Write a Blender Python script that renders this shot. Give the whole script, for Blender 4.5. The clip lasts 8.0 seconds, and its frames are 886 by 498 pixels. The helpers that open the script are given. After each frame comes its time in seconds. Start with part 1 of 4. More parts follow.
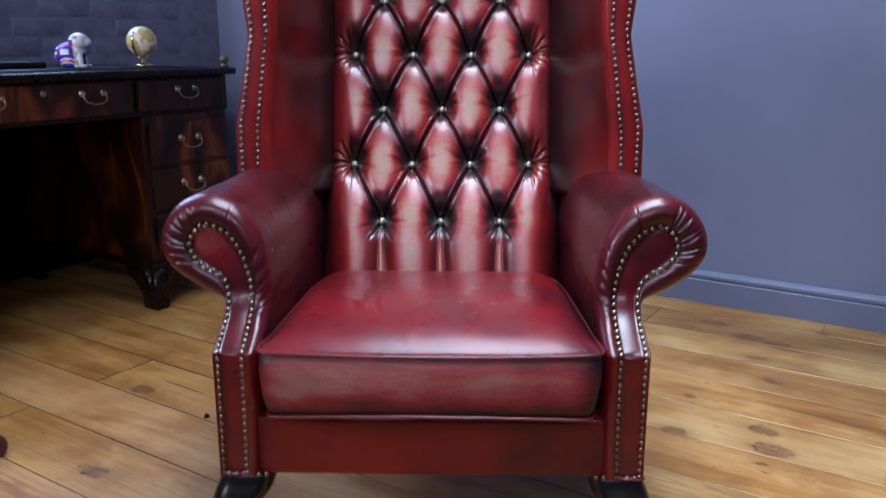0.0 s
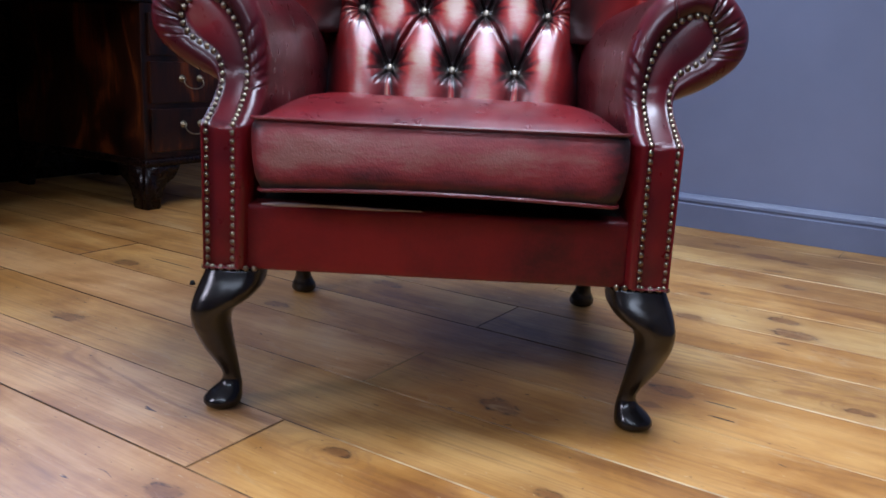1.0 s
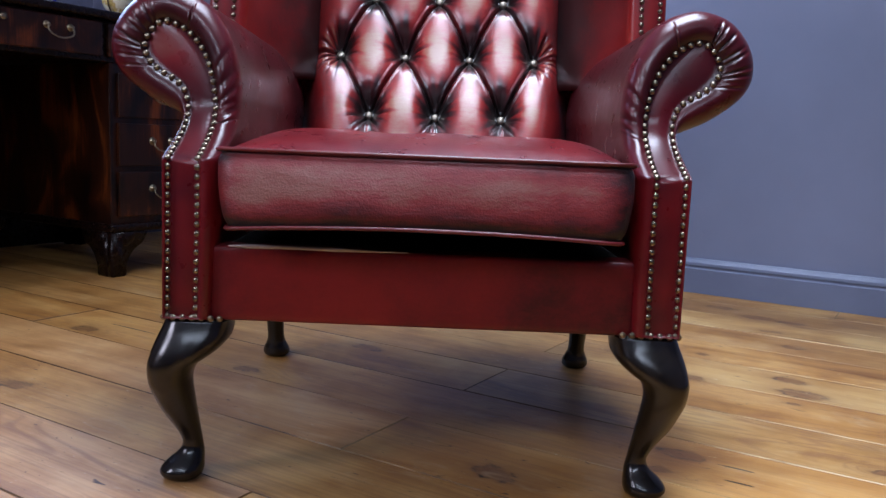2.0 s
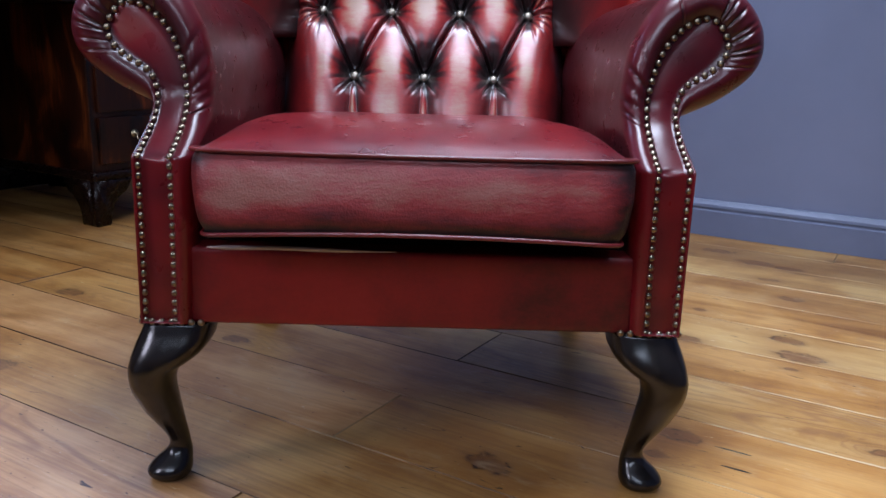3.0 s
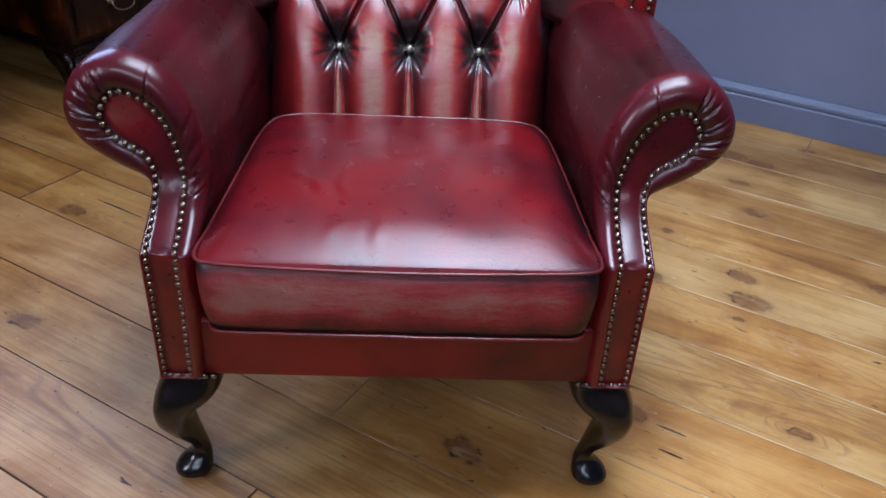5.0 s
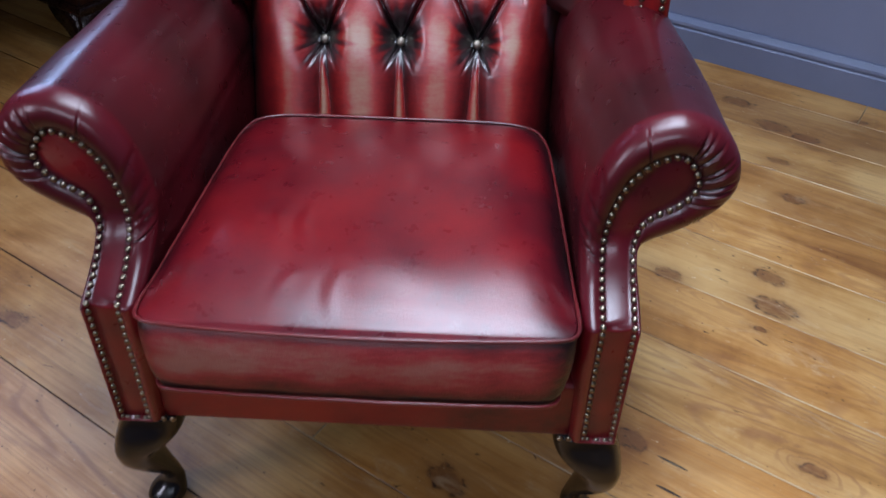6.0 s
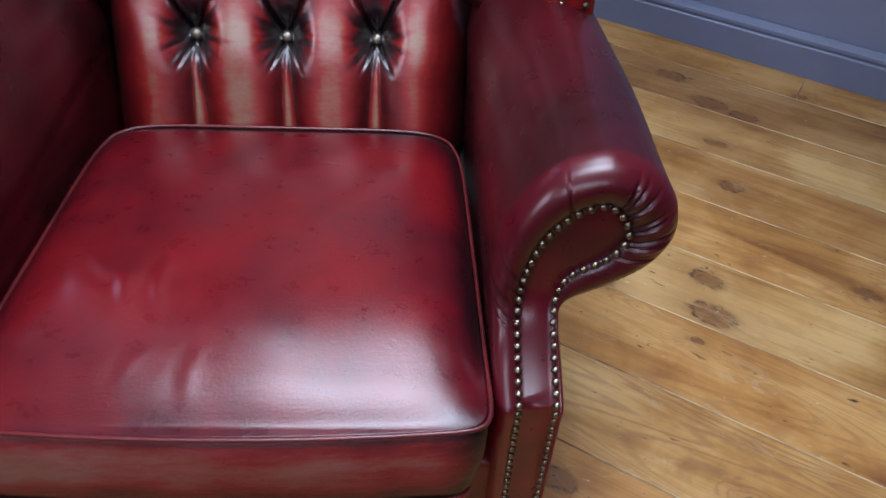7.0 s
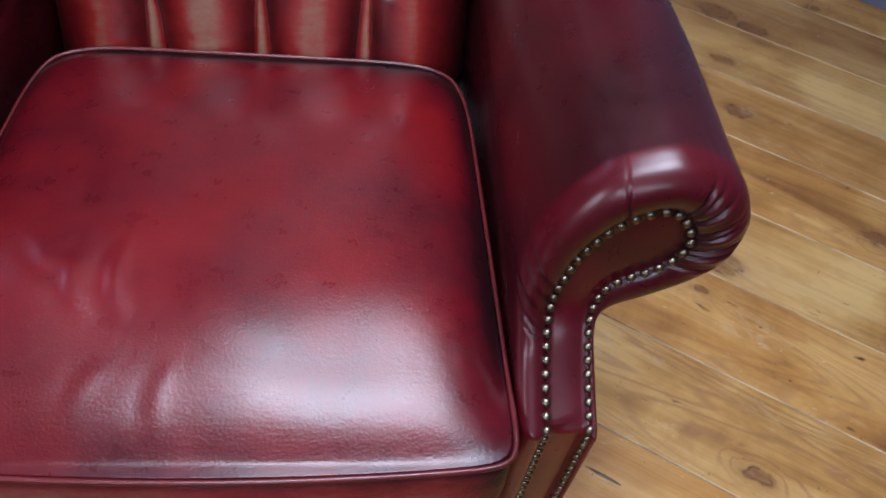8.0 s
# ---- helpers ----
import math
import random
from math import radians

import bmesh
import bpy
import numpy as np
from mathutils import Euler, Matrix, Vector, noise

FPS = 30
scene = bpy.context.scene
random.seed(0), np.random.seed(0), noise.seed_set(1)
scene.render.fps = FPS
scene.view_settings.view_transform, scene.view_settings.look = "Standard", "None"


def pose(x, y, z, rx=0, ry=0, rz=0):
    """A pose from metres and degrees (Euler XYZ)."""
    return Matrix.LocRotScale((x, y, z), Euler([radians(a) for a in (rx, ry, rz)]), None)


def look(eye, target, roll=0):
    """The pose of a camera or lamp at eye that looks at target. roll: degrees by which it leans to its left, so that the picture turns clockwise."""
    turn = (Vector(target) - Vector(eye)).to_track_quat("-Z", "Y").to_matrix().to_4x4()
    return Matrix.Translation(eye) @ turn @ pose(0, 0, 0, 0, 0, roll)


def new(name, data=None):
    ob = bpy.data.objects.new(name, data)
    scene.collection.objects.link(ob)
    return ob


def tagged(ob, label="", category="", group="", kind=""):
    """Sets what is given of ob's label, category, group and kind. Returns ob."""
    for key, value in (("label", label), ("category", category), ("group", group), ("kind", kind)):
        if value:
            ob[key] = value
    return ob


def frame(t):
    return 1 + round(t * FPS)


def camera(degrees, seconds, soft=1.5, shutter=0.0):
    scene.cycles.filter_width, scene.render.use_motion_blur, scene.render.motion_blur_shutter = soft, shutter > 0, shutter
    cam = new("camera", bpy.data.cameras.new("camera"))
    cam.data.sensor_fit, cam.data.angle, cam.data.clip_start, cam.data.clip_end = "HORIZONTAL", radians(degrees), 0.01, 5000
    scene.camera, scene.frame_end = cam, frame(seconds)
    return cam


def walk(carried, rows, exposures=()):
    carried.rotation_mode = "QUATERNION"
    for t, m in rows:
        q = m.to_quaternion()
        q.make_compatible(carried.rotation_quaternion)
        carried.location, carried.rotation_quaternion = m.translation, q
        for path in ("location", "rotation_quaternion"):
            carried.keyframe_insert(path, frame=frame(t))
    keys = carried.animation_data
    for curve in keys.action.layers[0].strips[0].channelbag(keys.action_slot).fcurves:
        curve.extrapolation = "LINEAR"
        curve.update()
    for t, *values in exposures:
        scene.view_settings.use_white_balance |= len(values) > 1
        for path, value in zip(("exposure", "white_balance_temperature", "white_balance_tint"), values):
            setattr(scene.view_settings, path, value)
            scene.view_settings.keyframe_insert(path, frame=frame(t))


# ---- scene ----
cam = camera(57.0, 8.0, shutter=0.4)
PATH = [
    (0, (0.006, -1.127, 0.867), (0.028, 0.812, 0.377), -0.0),
    (0.5, (-0.011, -1.116, 0.684), (0.006, 0.836, 0.25), 2.5),
    (0.7, (-0.009, -1.116, 0.629), (-0.007, 0.825, 0.151), 2.5),
    (1, (-0.007, -1.095, 0.527), (0.023, 0.85, 0.064), 2.7),
    (1.5, (-0.009, -1.026, 0.475), (0.064, 0.953, 0.194), 2.5),
    (2, (-0.018, -0.999, 0.459), (0.063, 0.981, 0.191), 2.4),
    (2.2, (-0.015, -0.991, 0.464), (0.073, 0.984, 0.164), 2.2),
    (3.3, (-0.011, -0.916, 0.62), (0.083, 0.995, 0.039), 1.6),
    (3.5, (-0.004, -0.913, 0.671), (0.078, 0.975, 0.014), 1.2),
    (4, (-0.009, -0.893, 0.793), (0.081, 0.935, -0.015), 1.4),
    (4.5, (-0.027, -0.884, 0.898), (0.093, 0.871, -0.053), 2.6),
    (4.7, (-0.035, -0.88, 0.942), (0.114, 0.848, -0.053), 3.3),
    (5.8, (0.079, -0.715, 1.054), (0.116, 0.846, -0.196), 1.7),
    (6, (0.091, -0.681, 1.072), (0.1, 0.878, -0.18), 1.5),
    (6.5, (0.13, -0.593, 1.084), (0.152, 0.95, -0.189), 0.8),
    (7, (0.147, -0.479, 1.06), (0.302, 0.989, -0.289), 3.7),
    (7.5, (0.137, -0.365, 1.047), (0.367, 0.994, -0.403), 7.7),
    (8, (0.104, -0.3, 1.034), (0.371, 0.928, -0.522), 9.7),
]
walk(cam, [(t, look(eye, target, roll)) for t, eye, target, roll in PATH],
     [(0, -0.08, 5800, 18), (2.2, -0.06, 5850, 18), (4.5, -0.20, 5750, 18), (6, -0.38, 5850, 18), (8, -0.50, 6000, 18)])

# the room's own axes: local x runs along the long wall, local y towards it
ROOM = pose(0, 0, 0, 0, 0, -33.5)
CHAIR = pose(0, 0, 0, 0, 0, -2.0)

# ---------------------------------------------------------------- light
world = bpy.data.worlds.new("world")
scene.world = world
world.use_nodes = True
wn = world.node_tree
sky = wn.nodes.new("ShaderNodeTexSky")
sky.sky_type, sky.sun_disc, sky.sun_elevation, sky.sun_rotation = "NISHITA", False, radians(35), radians(200)
wn.links.new(sky.outputs[0], wn.nodes["Background"].inputs[0])
wn.nodes["Background"].inputs[1].default_value = 0.05
scene.view_settings.exposure = 0.0


def area(name, m, sx, sy, watts, colour, spread=180):
    lamp = bpy.data.lights.new(name, "AREA")
    lamp.shape, lamp.size, lamp.size_y, lamp.energy, lamp.color = "RECTANGLE", sx, sy, watts, colour
    lamp.spread = radians(spread)
    ob = new(name, lamp)
    ob.matrix_world = m
    return ob


# unseen lamp added over the chair, hung low and narrowed for falloff; no fixture
area("added_overhead_lamp", pose(0.20, -0.12, 2.15), 0.95, 0.60, 15, (0.81, 0.91, 1.0), 86)
area("ceiling_panel_lamp", pose(0.28, 0.75, 2.57), 1.0, 0.75, 13, (0.81, 0.91, 1.0), 72)
area("window_daylight", ROOM @ pose(-2.36, 0.55, 1.80, 0, -90, 0), 1.06, 1.26, 46, (0.46, 0.66, 1.0))
area("window_daylight", ROOM @ pose(-1.35, -2.36, 1.65, 90, 0, 0), 0.7, 0.9, 27, (0.95, 0.93, 1.0), 130)
# unseen high light added behind the camera for sheen on the backrest
area("window_daylight", ROOM @ pose(1.15, -2.36, 2.19, 90, 0, 0), 2.5, 0.40, 40, (0.80, 0.91, 1.0), 130)


# ---------------------------------------------------------------- materials
class Nodes:
    """A small wrapper round one node material."""

    def __init__(self, name):
        self.mat = bpy.data.materials.new(name)
        self.mat.use_nodes = True
        self.tree = self.mat.node_tree
        self.bsdf = self.tree.nodes["Principled BSDF"]

    def add(self, kind, **props):
        node = self.tree.nodes.new("ShaderNode" + kind)
        for key, value in props.items():
            setattr(node, key, value)
        return node

    def link(self, a, b):
        self.tree.links.new(a, b)

    def noise(self, vec, scale, detail=4.0, rough=0.55, distortion=0.0):
        node = self.add("TexNoise")
        node.inputs["Scale"].default_value, node.inputs["Detail"].default_value = scale, detail
        node.inputs["Roughness"].default_value, node.inputs["Distortion"].default_value = rough, distortion
        self.link(vec, node.inputs["Vector"])
        return node.outputs["Fac"]

    def ramp(self, fac, stops):
        node = self.add("ValToRGB")
        els = node.color_ramp.elements
        while len(els) < len(stops):
            els.new(0.5)
        for el, (at, c) in zip(els, stops):
            el.position, el.color = at, (*c, 1) if len(c) == 3 else c
        self.link(fac, node.inputs[0])
        return node.outputs[0]

    def math(self, op, a, b=None, c=None, clamp=False):
        node = self.add("Math", operation=op, use_clamp=clamp)
        for i, v in enumerate((a, b, c)):
            if v is None:
                continue
            if isinstance(v, (int, float)):
                node.inputs[i].default_value = v
            else:
                self.link(v, node.inputs[i])
        return node.outputs[0]

    def mix(self, fac, a, b, blend="MIX"):
        node = self.add("Mix", data_type="RGBA", blend_type=blend)
        for i, v in ((0, fac), (6, a), (7, b)):
            if isinstance(v, (int, float)):
                node.inputs[i].default_value = v
            elif isinstance(v, tuple):
                node.inputs[i].default_value = (*v, 1)
            else:
                self.link(v, node.inputs[i])
        return node.outputs[2]

    def mapped(self, vec, scale=(1, 1, 1), rot=(0, 0, 0), loc=(0, 0, 0)):
        node = self.add("Mapping")
        node.inputs["Scale"].default_value, node.inputs["Location"].default_value = scale, loc
        node.inputs["Rotation"].default_value = [radians(a) for a in rot]
        self.link(vec, node.inputs["Vector"])
        return node.outputs[0]

    def bump(self, height, strength, distance, after=None):
        node = self.add("Bump")
        node.inputs["Strength"].default_value, node.inputs["Distance"].default_value = strength, distance
        self.link(height, node.inputs["Height"])
        if after is not None:
            self.link(after, node.inputs["Normal"])
        return node.outputs[0]

    def set(self, **sockets):
        for key, v in sockets.items():
            inp = self.bsdf.inputs[key.replace("_", " ")]
            if isinstance(v, (int, float)):
                inp.default_value = v
            elif isinstance(v, tuple):
                inp.default_value = (*v, 1)
            else:
                self.link(v, inp)
        return self.mat


def leather(name, red, deep, rough=0.34, antiqued=None, cloudy=0.75, grainy=0.12, gloss=0.42, wrinkled=0.05, coat=0.2, coat_rough=0.22, fleck=0.12):
    """Pigmented hide; antiqued: the brighter colour and the worn hide, laid from the dark folds to the crowns by a map
    that also holds painted shade.
    """
    n = Nodes(name)
    co = n.add("TexCoord").outputs["Object"]
    cloud = n.noise(co, 7.0, 3.0, 0.5, 0.4)
    mottle = n.noise(co, 42.0, 4.0, 0.6)
    fac = n.math("ADD", n.math("MULTIPLY", cloud, 0.75), n.math("MULTIPLY", mottle, 0.25))
    fac = n.math("ADD", fac, n.math("MULTIPLY", n.math("SUBTRACT", n.noise(co, 190.0, 2.0, 0.5), 0.5), 0.14))
    drawn = n.noise(n.mapped(co, (40, 150, 190)), 1.0, 4.0, 0.65, 0.5)
    fac = n.math("ADD", fac, n.math("MULTIPLY", n.math("SUBTRACT", drawn, 0.5), fleck))
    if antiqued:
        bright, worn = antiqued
        rub_shade = n.add("Attribute", attribute_name="rub_shade").outputs["Fac"]
        fac = n.math("ADD", n.math("MULTIPLY", n.math("SUBTRACT", fac, 0.5), cloudy), rub_shade)
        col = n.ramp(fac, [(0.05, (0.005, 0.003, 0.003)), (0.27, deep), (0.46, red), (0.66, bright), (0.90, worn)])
    else:
        col = n.ramp(fac, [(0.30, deep), (0.47, tuple((a * 2 + b) / 3 for a, b in zip(red, deep))), (0.62, red)])
    grain = n.noise(co, 430.0, 2.0, 0.5)
    wrinkle = n.noise(co, 22.0, 3.0, 0.55, 0.2)
    nrm = n.bump(wrinkle, wrinkled, 0.004)
    nrm = n.bump(n.math("ADD", n.math("MULTIPLY", drawn, 0.8), grain), grainy, 0.0010, nrm)
    r = n.math("ADD", n.math("MULTIPLY", mottle, 0.20), rough - 0.10)
    return n.set(Base_Color=col, Roughness=r, Normal=nrm, Specular_IOR_Level=gloss, Coat_Weight=coat, Coat_Roughness=coat_rough)


def plain(name, colour, rough, metal=0.0, vary=0.25, scale=30.0, bump=0.0, gloss=0.5):
    n = Nodes(name)
    co = n.add("TexCoord").outputs["Object"]
    f = n.noise(co, scale, 5.0, 0.6)
    lo, hi = tuple(c * (1 - vary) for c in colour), tuple(min(1, c * (1 + vary)) for c in colour)
    r = n.math("ADD", n.math("MULTIPLY", n.noise(co, scale * 3, 3.0), 0.2), rough - 0.1, clamp=True)
    args = dict(Base_Color=n.ramp(f, [(0.3, lo), (0.7, hi)]), Roughness=r, Metallic=metal, Specular_IOR_Level=gloss)
    if bump:
        args["Normal"] = n.bump(f, 0.3, bump)
    return n.set(**args)


LEATHER = leather("oxblood_leather", (0.165, 0.006, 0.006), (0.048, 0.002, 0.003), 0.34, gloss=0.3)
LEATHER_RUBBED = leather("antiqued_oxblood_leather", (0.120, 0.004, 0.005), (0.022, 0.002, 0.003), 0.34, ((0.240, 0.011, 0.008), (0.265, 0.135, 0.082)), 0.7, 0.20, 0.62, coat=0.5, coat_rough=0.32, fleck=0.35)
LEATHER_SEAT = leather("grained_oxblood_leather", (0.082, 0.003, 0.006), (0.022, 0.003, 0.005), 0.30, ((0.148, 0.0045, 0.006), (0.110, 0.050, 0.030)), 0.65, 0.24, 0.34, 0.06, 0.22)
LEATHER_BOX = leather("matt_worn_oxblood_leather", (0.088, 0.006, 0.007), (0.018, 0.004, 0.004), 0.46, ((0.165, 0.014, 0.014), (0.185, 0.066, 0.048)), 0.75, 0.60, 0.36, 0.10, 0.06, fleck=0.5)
LEATHER_RAIL = leather("crimson_rail_leather", (0.105, 0.004, 0.006), (0.022, 0.003, 0.004), 0.40, ((0.170, 0.007, 0.007), (0.21, 0.012, 0.010)), 0.75, 0.14, 0.30, 0.04, 0.10)
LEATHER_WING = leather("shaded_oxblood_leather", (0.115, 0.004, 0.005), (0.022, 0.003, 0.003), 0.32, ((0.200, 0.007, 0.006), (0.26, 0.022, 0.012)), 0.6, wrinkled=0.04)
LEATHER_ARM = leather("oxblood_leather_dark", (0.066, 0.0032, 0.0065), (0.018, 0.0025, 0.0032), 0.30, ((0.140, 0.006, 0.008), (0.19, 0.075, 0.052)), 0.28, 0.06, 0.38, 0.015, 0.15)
LEATHER_PIPE = leather("oxblood_leather_piping", (0.120, 0.010, 0.011), (0.040, 0.005, 0.006), 0.34, gloss=0.4)
HIGHLIGHT_PIPE = leather("highlight_pale_piping", (0.40, 0.34, 0.33), (0.17, 0.12, 0.11), 0.32)
BRASS_NAIL = plain("antique_brass_nail", (0.25, 0.205, 0.145), 0.33, 1.0, 0.5, 60.0)
BUTTON_METAL = plain("dull_brass_button", (0.38, 0.33, 0.26), 0.46, 1.0, 0.3, 60.0)
BRASS = plain("aged_brass", (0.30, 0.25, 0.16), 0.34, 1.0, 0.4, 60.0)
GOLD = plain("polished_gold", (0.80, 0.60, 0.28), 0.22, 1.0, 0.2, 50.0)
EBONY = plain("ebonised_wood", (0.008, 0.0055, 0.004), 0.22, 0.0, 0.6, 40.0, 0.0006, 0.5)
DECK = plain("black_seat_cloth", (0.012, 0.010, 0.010), 0.9)
BLACK = plain("black_plastic", (0.008, 0.008, 0.009), 0.45, gloss=0.2)
WALL_PAINT = plain("blue_grey_wall_paint", (0.203, 0.220, 0.310), 0.62, 0.0, 0.06, 3.0, 0.002)
TRIM_PAINT = plain("blue_grey_trim_paint", (0.165, 0.186, 0.268), 0.40, 0.0, 0.06, 8.0)
BRICK_PAINT = plain("dark_blue_grey_brick_paint", (0.150, 0.155, 0.215), 0.60, 0.0, 0.22, 17.0, 0.010)
CEILING_PAINT = plain("ceiling_paint", (0.22, 0.23, 0.26), 0.8, 0.0, 0.03, 3.0)
CERAMIC = plain("white_glazed_ceramic", (0.78, 0.76, 0.74), 0.22, 0.0, 0.05)
CERAMIC_BLUE = plain("blue_glaze", (0.02, 0.06, 0.45), 0.25, 0.0, 0.1)
CERAMIC_RED = plain("red_glaze", (0.45, 0.02, 0.03), 0.25, 0.0, 0.1)
GLASS_PANE = plain("window_pane", (0.7, 0.75, 0.8), 0.1)


def mahogany():
    n = Nodes("flame_mahogany_veneer")
    co = n.add("TexCoord").outputs["Object"]
    flame = n.noise(n.mapped(co, (7, 7, 2.6)), 1.0, 4.0, 0.55, 1.3)
    fine = n.noise(n.mapped(co, (160, 160, 9)), 1.0, 3.0)
    f = n.math("ADD", n.math("MULTIPLY", flame, 0.8), n.math("MULTIPLY", fine, 0.2))
    col = n.ramp(f, [(0.38, (0.003, 0.001, 0.0008)), (0.52, (0.030, 0.0065, 0.0015)), (0.68, (0.190, 0.043, 0.007))])
    return n.set(Base_Color=col, Roughness=0.38, Specular_IOR_Level=0.30, Normal=n.bump(fine, 0.08, 0.0006))


MAHOGANY = mahogany()
DARK_MAHOGANY = plain("dark_mahogany", (0.008, 0.003, 0.002), 0.28, 0.0, 0.5, 25.0, gloss=0.2)

# knots in the floor, along the room's axes: along, across, size
KNOTS = [(0.311, 0.908, 0.020), (0.348, 0.825, 0.026), (0.344, 0.748, 0.009), (0.274, 1.222, 0.016), (0.018, 1.606, 0.022), (0.225, 1.520, 0.018),
         (0.135, 1.530, 0.026), (0.139, 0.800, 0.017), (0.200, 1.365, 0.013), (0.512, 0.476, 0.012), (0.244, 0.367, 0.020), (0.238, 0.290, 0.009),
         (0.046, 0.131, 0.021), (-0.051, -0.140, 0.011), (-0.150, -0.345, 0.015), (0.225, -0.065, 0.012), (-0.578, 0.282, 0.017), (-1.082, 0.286, 0.020),
         (-0.823, -0.040, 0.019), (-0.497, 0.564, 0.020), (0.583, 1.037, 0.015), (0.325, 1.690, 0.012), (0.115, 1.010, 0.010)]
# splits in the boards: along, across, half length
SPLITS = [(0.325, 0.362, 0.030), (0.340, 0.309, 0.026), (-1.00, 0.352, 0.090)]


def pine():
    """Waxed knotty pine; the object's colour is the board's tone with any painted cast of light, its alpha how strongly
    the growth lines show.
    """
    n = Nodes("waxed_pine_board")
    pos = n.add("NewGeometry").outputs["Position"]
    info = n.add("ObjectInfo")
    rnd, tone, lines_on = info.outputs["Random"], info.outputs["Color"], info.outputs["Alpha"]
    room = n.mapped(pos, rot=(0, 0, 33.5))
    shift = n.add("CombineXYZ")
    n.link(n.math("MULTIPLY", rnd, 37.0), shift.inputs[2])
    vec = n.add("VectorMath", operation="ADD")
    n.link(room, vec.inputs[0])
    n.link(shift.outputs[0], vec.inputs[1])
    co = vec.outputs[0]
    # knots are never quite round
    jitter = n.add("TexNoise")
    jitter.inputs["Scale"].default_value, jitter.inputs["Detail"].default_value = 34.0, 4.0
    n.link(room, jitter.inputs["Vector"])
    off = n.add("VectorMath", operation="MULTIPLY_ADD")
    n.link(jitter.outputs["Color"], off.inputs[0])
    off.inputs[1].default_value, off.inputs[2].default_value = (0.044, 0.026, 0), (-0.022, -0.013, 0)
    warp = n.add("VectorMath", operation="ADD")
    n.link(room, warp.inputs[0])
    n.link(off.outputs[0], warp.inputs[1])
    warped = warp.outputs[0]
    near = None
    for u, v, r in KNOTS:
        d = n.add("VectorMath", operation="LENGTH")
        n.link(n.mapped(warped, (0.55 / r, 1.0 / r, 0), loc=(-u * 0.55 / r, -v / r, 0)), d.inputs[0])
        near = d.outputs["Value"] if near is None else n.math("MINIMUM", near, d.outputs["Value"])
    square = n.math("MULTIPLY", near, near)
    halo = n.math("POWER", 2.718, n.math("MULTIPLY", square, -0.16))
    body = n.math("POWER", 2.718, n.math("MULTIPLY", n.math("MULTIPLY", square, square), -0.9))
    rim = n.math("SUBTRACT", near, 0.86)
    rim = n.math("POWER", 2.718, n.math("MULTIPLY", n.math("MULTIPLY", rim, rim), -45.0))
    ragged = n.noise(n.mapped(co, (38, 80, 1)), 1.0, 5.0, 0.7, 0.8)
    split = None
    for u, v, h in SPLITS:
        d = n.add("VectorMath", operation="LENGTH")
        n.link(n.mapped(room, (1 / h, 1 / 0.0030, 0), loc=(-u / h, -v / 0.0030, 0)), d.inputs[0])
        m = n.math("LESS_THAN", n.math("ADD", d.outputs["Value"], n.math("MULTIPLY", ragged, 0.6)), 1.15)
        split = m if split is None else n.math("MAXIMUM", split, m)
    # broad figure: long streaks, slow clouds, and rings that wander round the knots
    rings = n.math("ADD", n.noise(n.mapped(co, (0.75, 7.0, 1)), 1.0, 2.0, 0.45, 0.9), n.math("MULTIPLY", halo, 0.16))
    streak = n.noise(n.mapped(co, (4.0, 150, 1)), 1.0, 4.0, 0.65, 0.3)
    wide = n.noise(n.mapped(co, (1.6, 12.0, 1)), 1.0, 5.0, 0.62, 0.7)
    blotch = n.noise(co, 4.5, 5.0, 0.6, 0.4)
    f = n.math("ADD", n.math("MULTIPLY", streak, 0.11), n.math("ADD", n.math("MULTIPLY", wide, 0.45), n.math("MULTIPLY", blotch, 0.44)))
    col = n.ramp(f, [(0.37, (0.190, 0.080, 0.019)), (0.47, (0.365, 0.186, 0.052)), (0.58, (0.520, 0.318, 0.122))])
    col = n.mix(1.0, col, tone, "MULTIPLY")
    # dark late wood: fine lines everywhere, arches and bands where the board has them
    fine = n.math("MULTIPLY", n.math("SUBTRACT", n.noise(n.mapped(co, (9, 430, 1)), 1.0, 3.0, 0.6), 0.54), 2.4, clamp=True)
    col = n.mix(n.math("MULTIPLY", fine, 0.36), col, (0.150, 0.062, 0.020))
    bands = n.noise(n.mapped(co, (1.1, 8, 1)), 1.0, 3.0, 0.55, 0.5)
    lines = n.noise(n.mapped(co, (2.4, 190, 1)), 1.0, 5.0, 0.72, 0.35)
    lined = n.math("MULTIPLY", n.math("MULTIPLY", n.math("SUBTRACT", lines, 0.47), 6.0, clamp=True),
                   n.math("MULTIPLY", n.math("SUBTRACT", bands, 0.40), 5.0, clamp=True))
    col = n.mix(n.math("MULTIPLY", n.math("MULTIPLY", lined, lines_on), 0.60), col, (0.150, 0.060, 0.026))
    arcs = n.math("SINE", n.math("MULTIPLY", rings, 120.0))
    gate = n.noise(n.mapped(co, (0.8, 5, 1), loc=(3, 7, 0)), 1.0, 2.0, 0.5)
    arcs = n.math("MULTIPLY", n.math("MULTIPLY", n.math("SUBTRACT", arcs, 0.30), 1.5, clamp=True),
                  n.math("MULTIPLY", n.math("SUBTRACT", gate, 0.40), 5.0, clamp=True))
    arcs = n.math("MULTIPLY", arcs, n.math("ADD", n.math("MULTIPLY", streak, 0.9), 0.2))
    col = n.mix(n.math("MULTIPLY", n.math("MULTIPLY", arcs, lines_on), 0.75), col, (0.185, 0.070, 0.034))
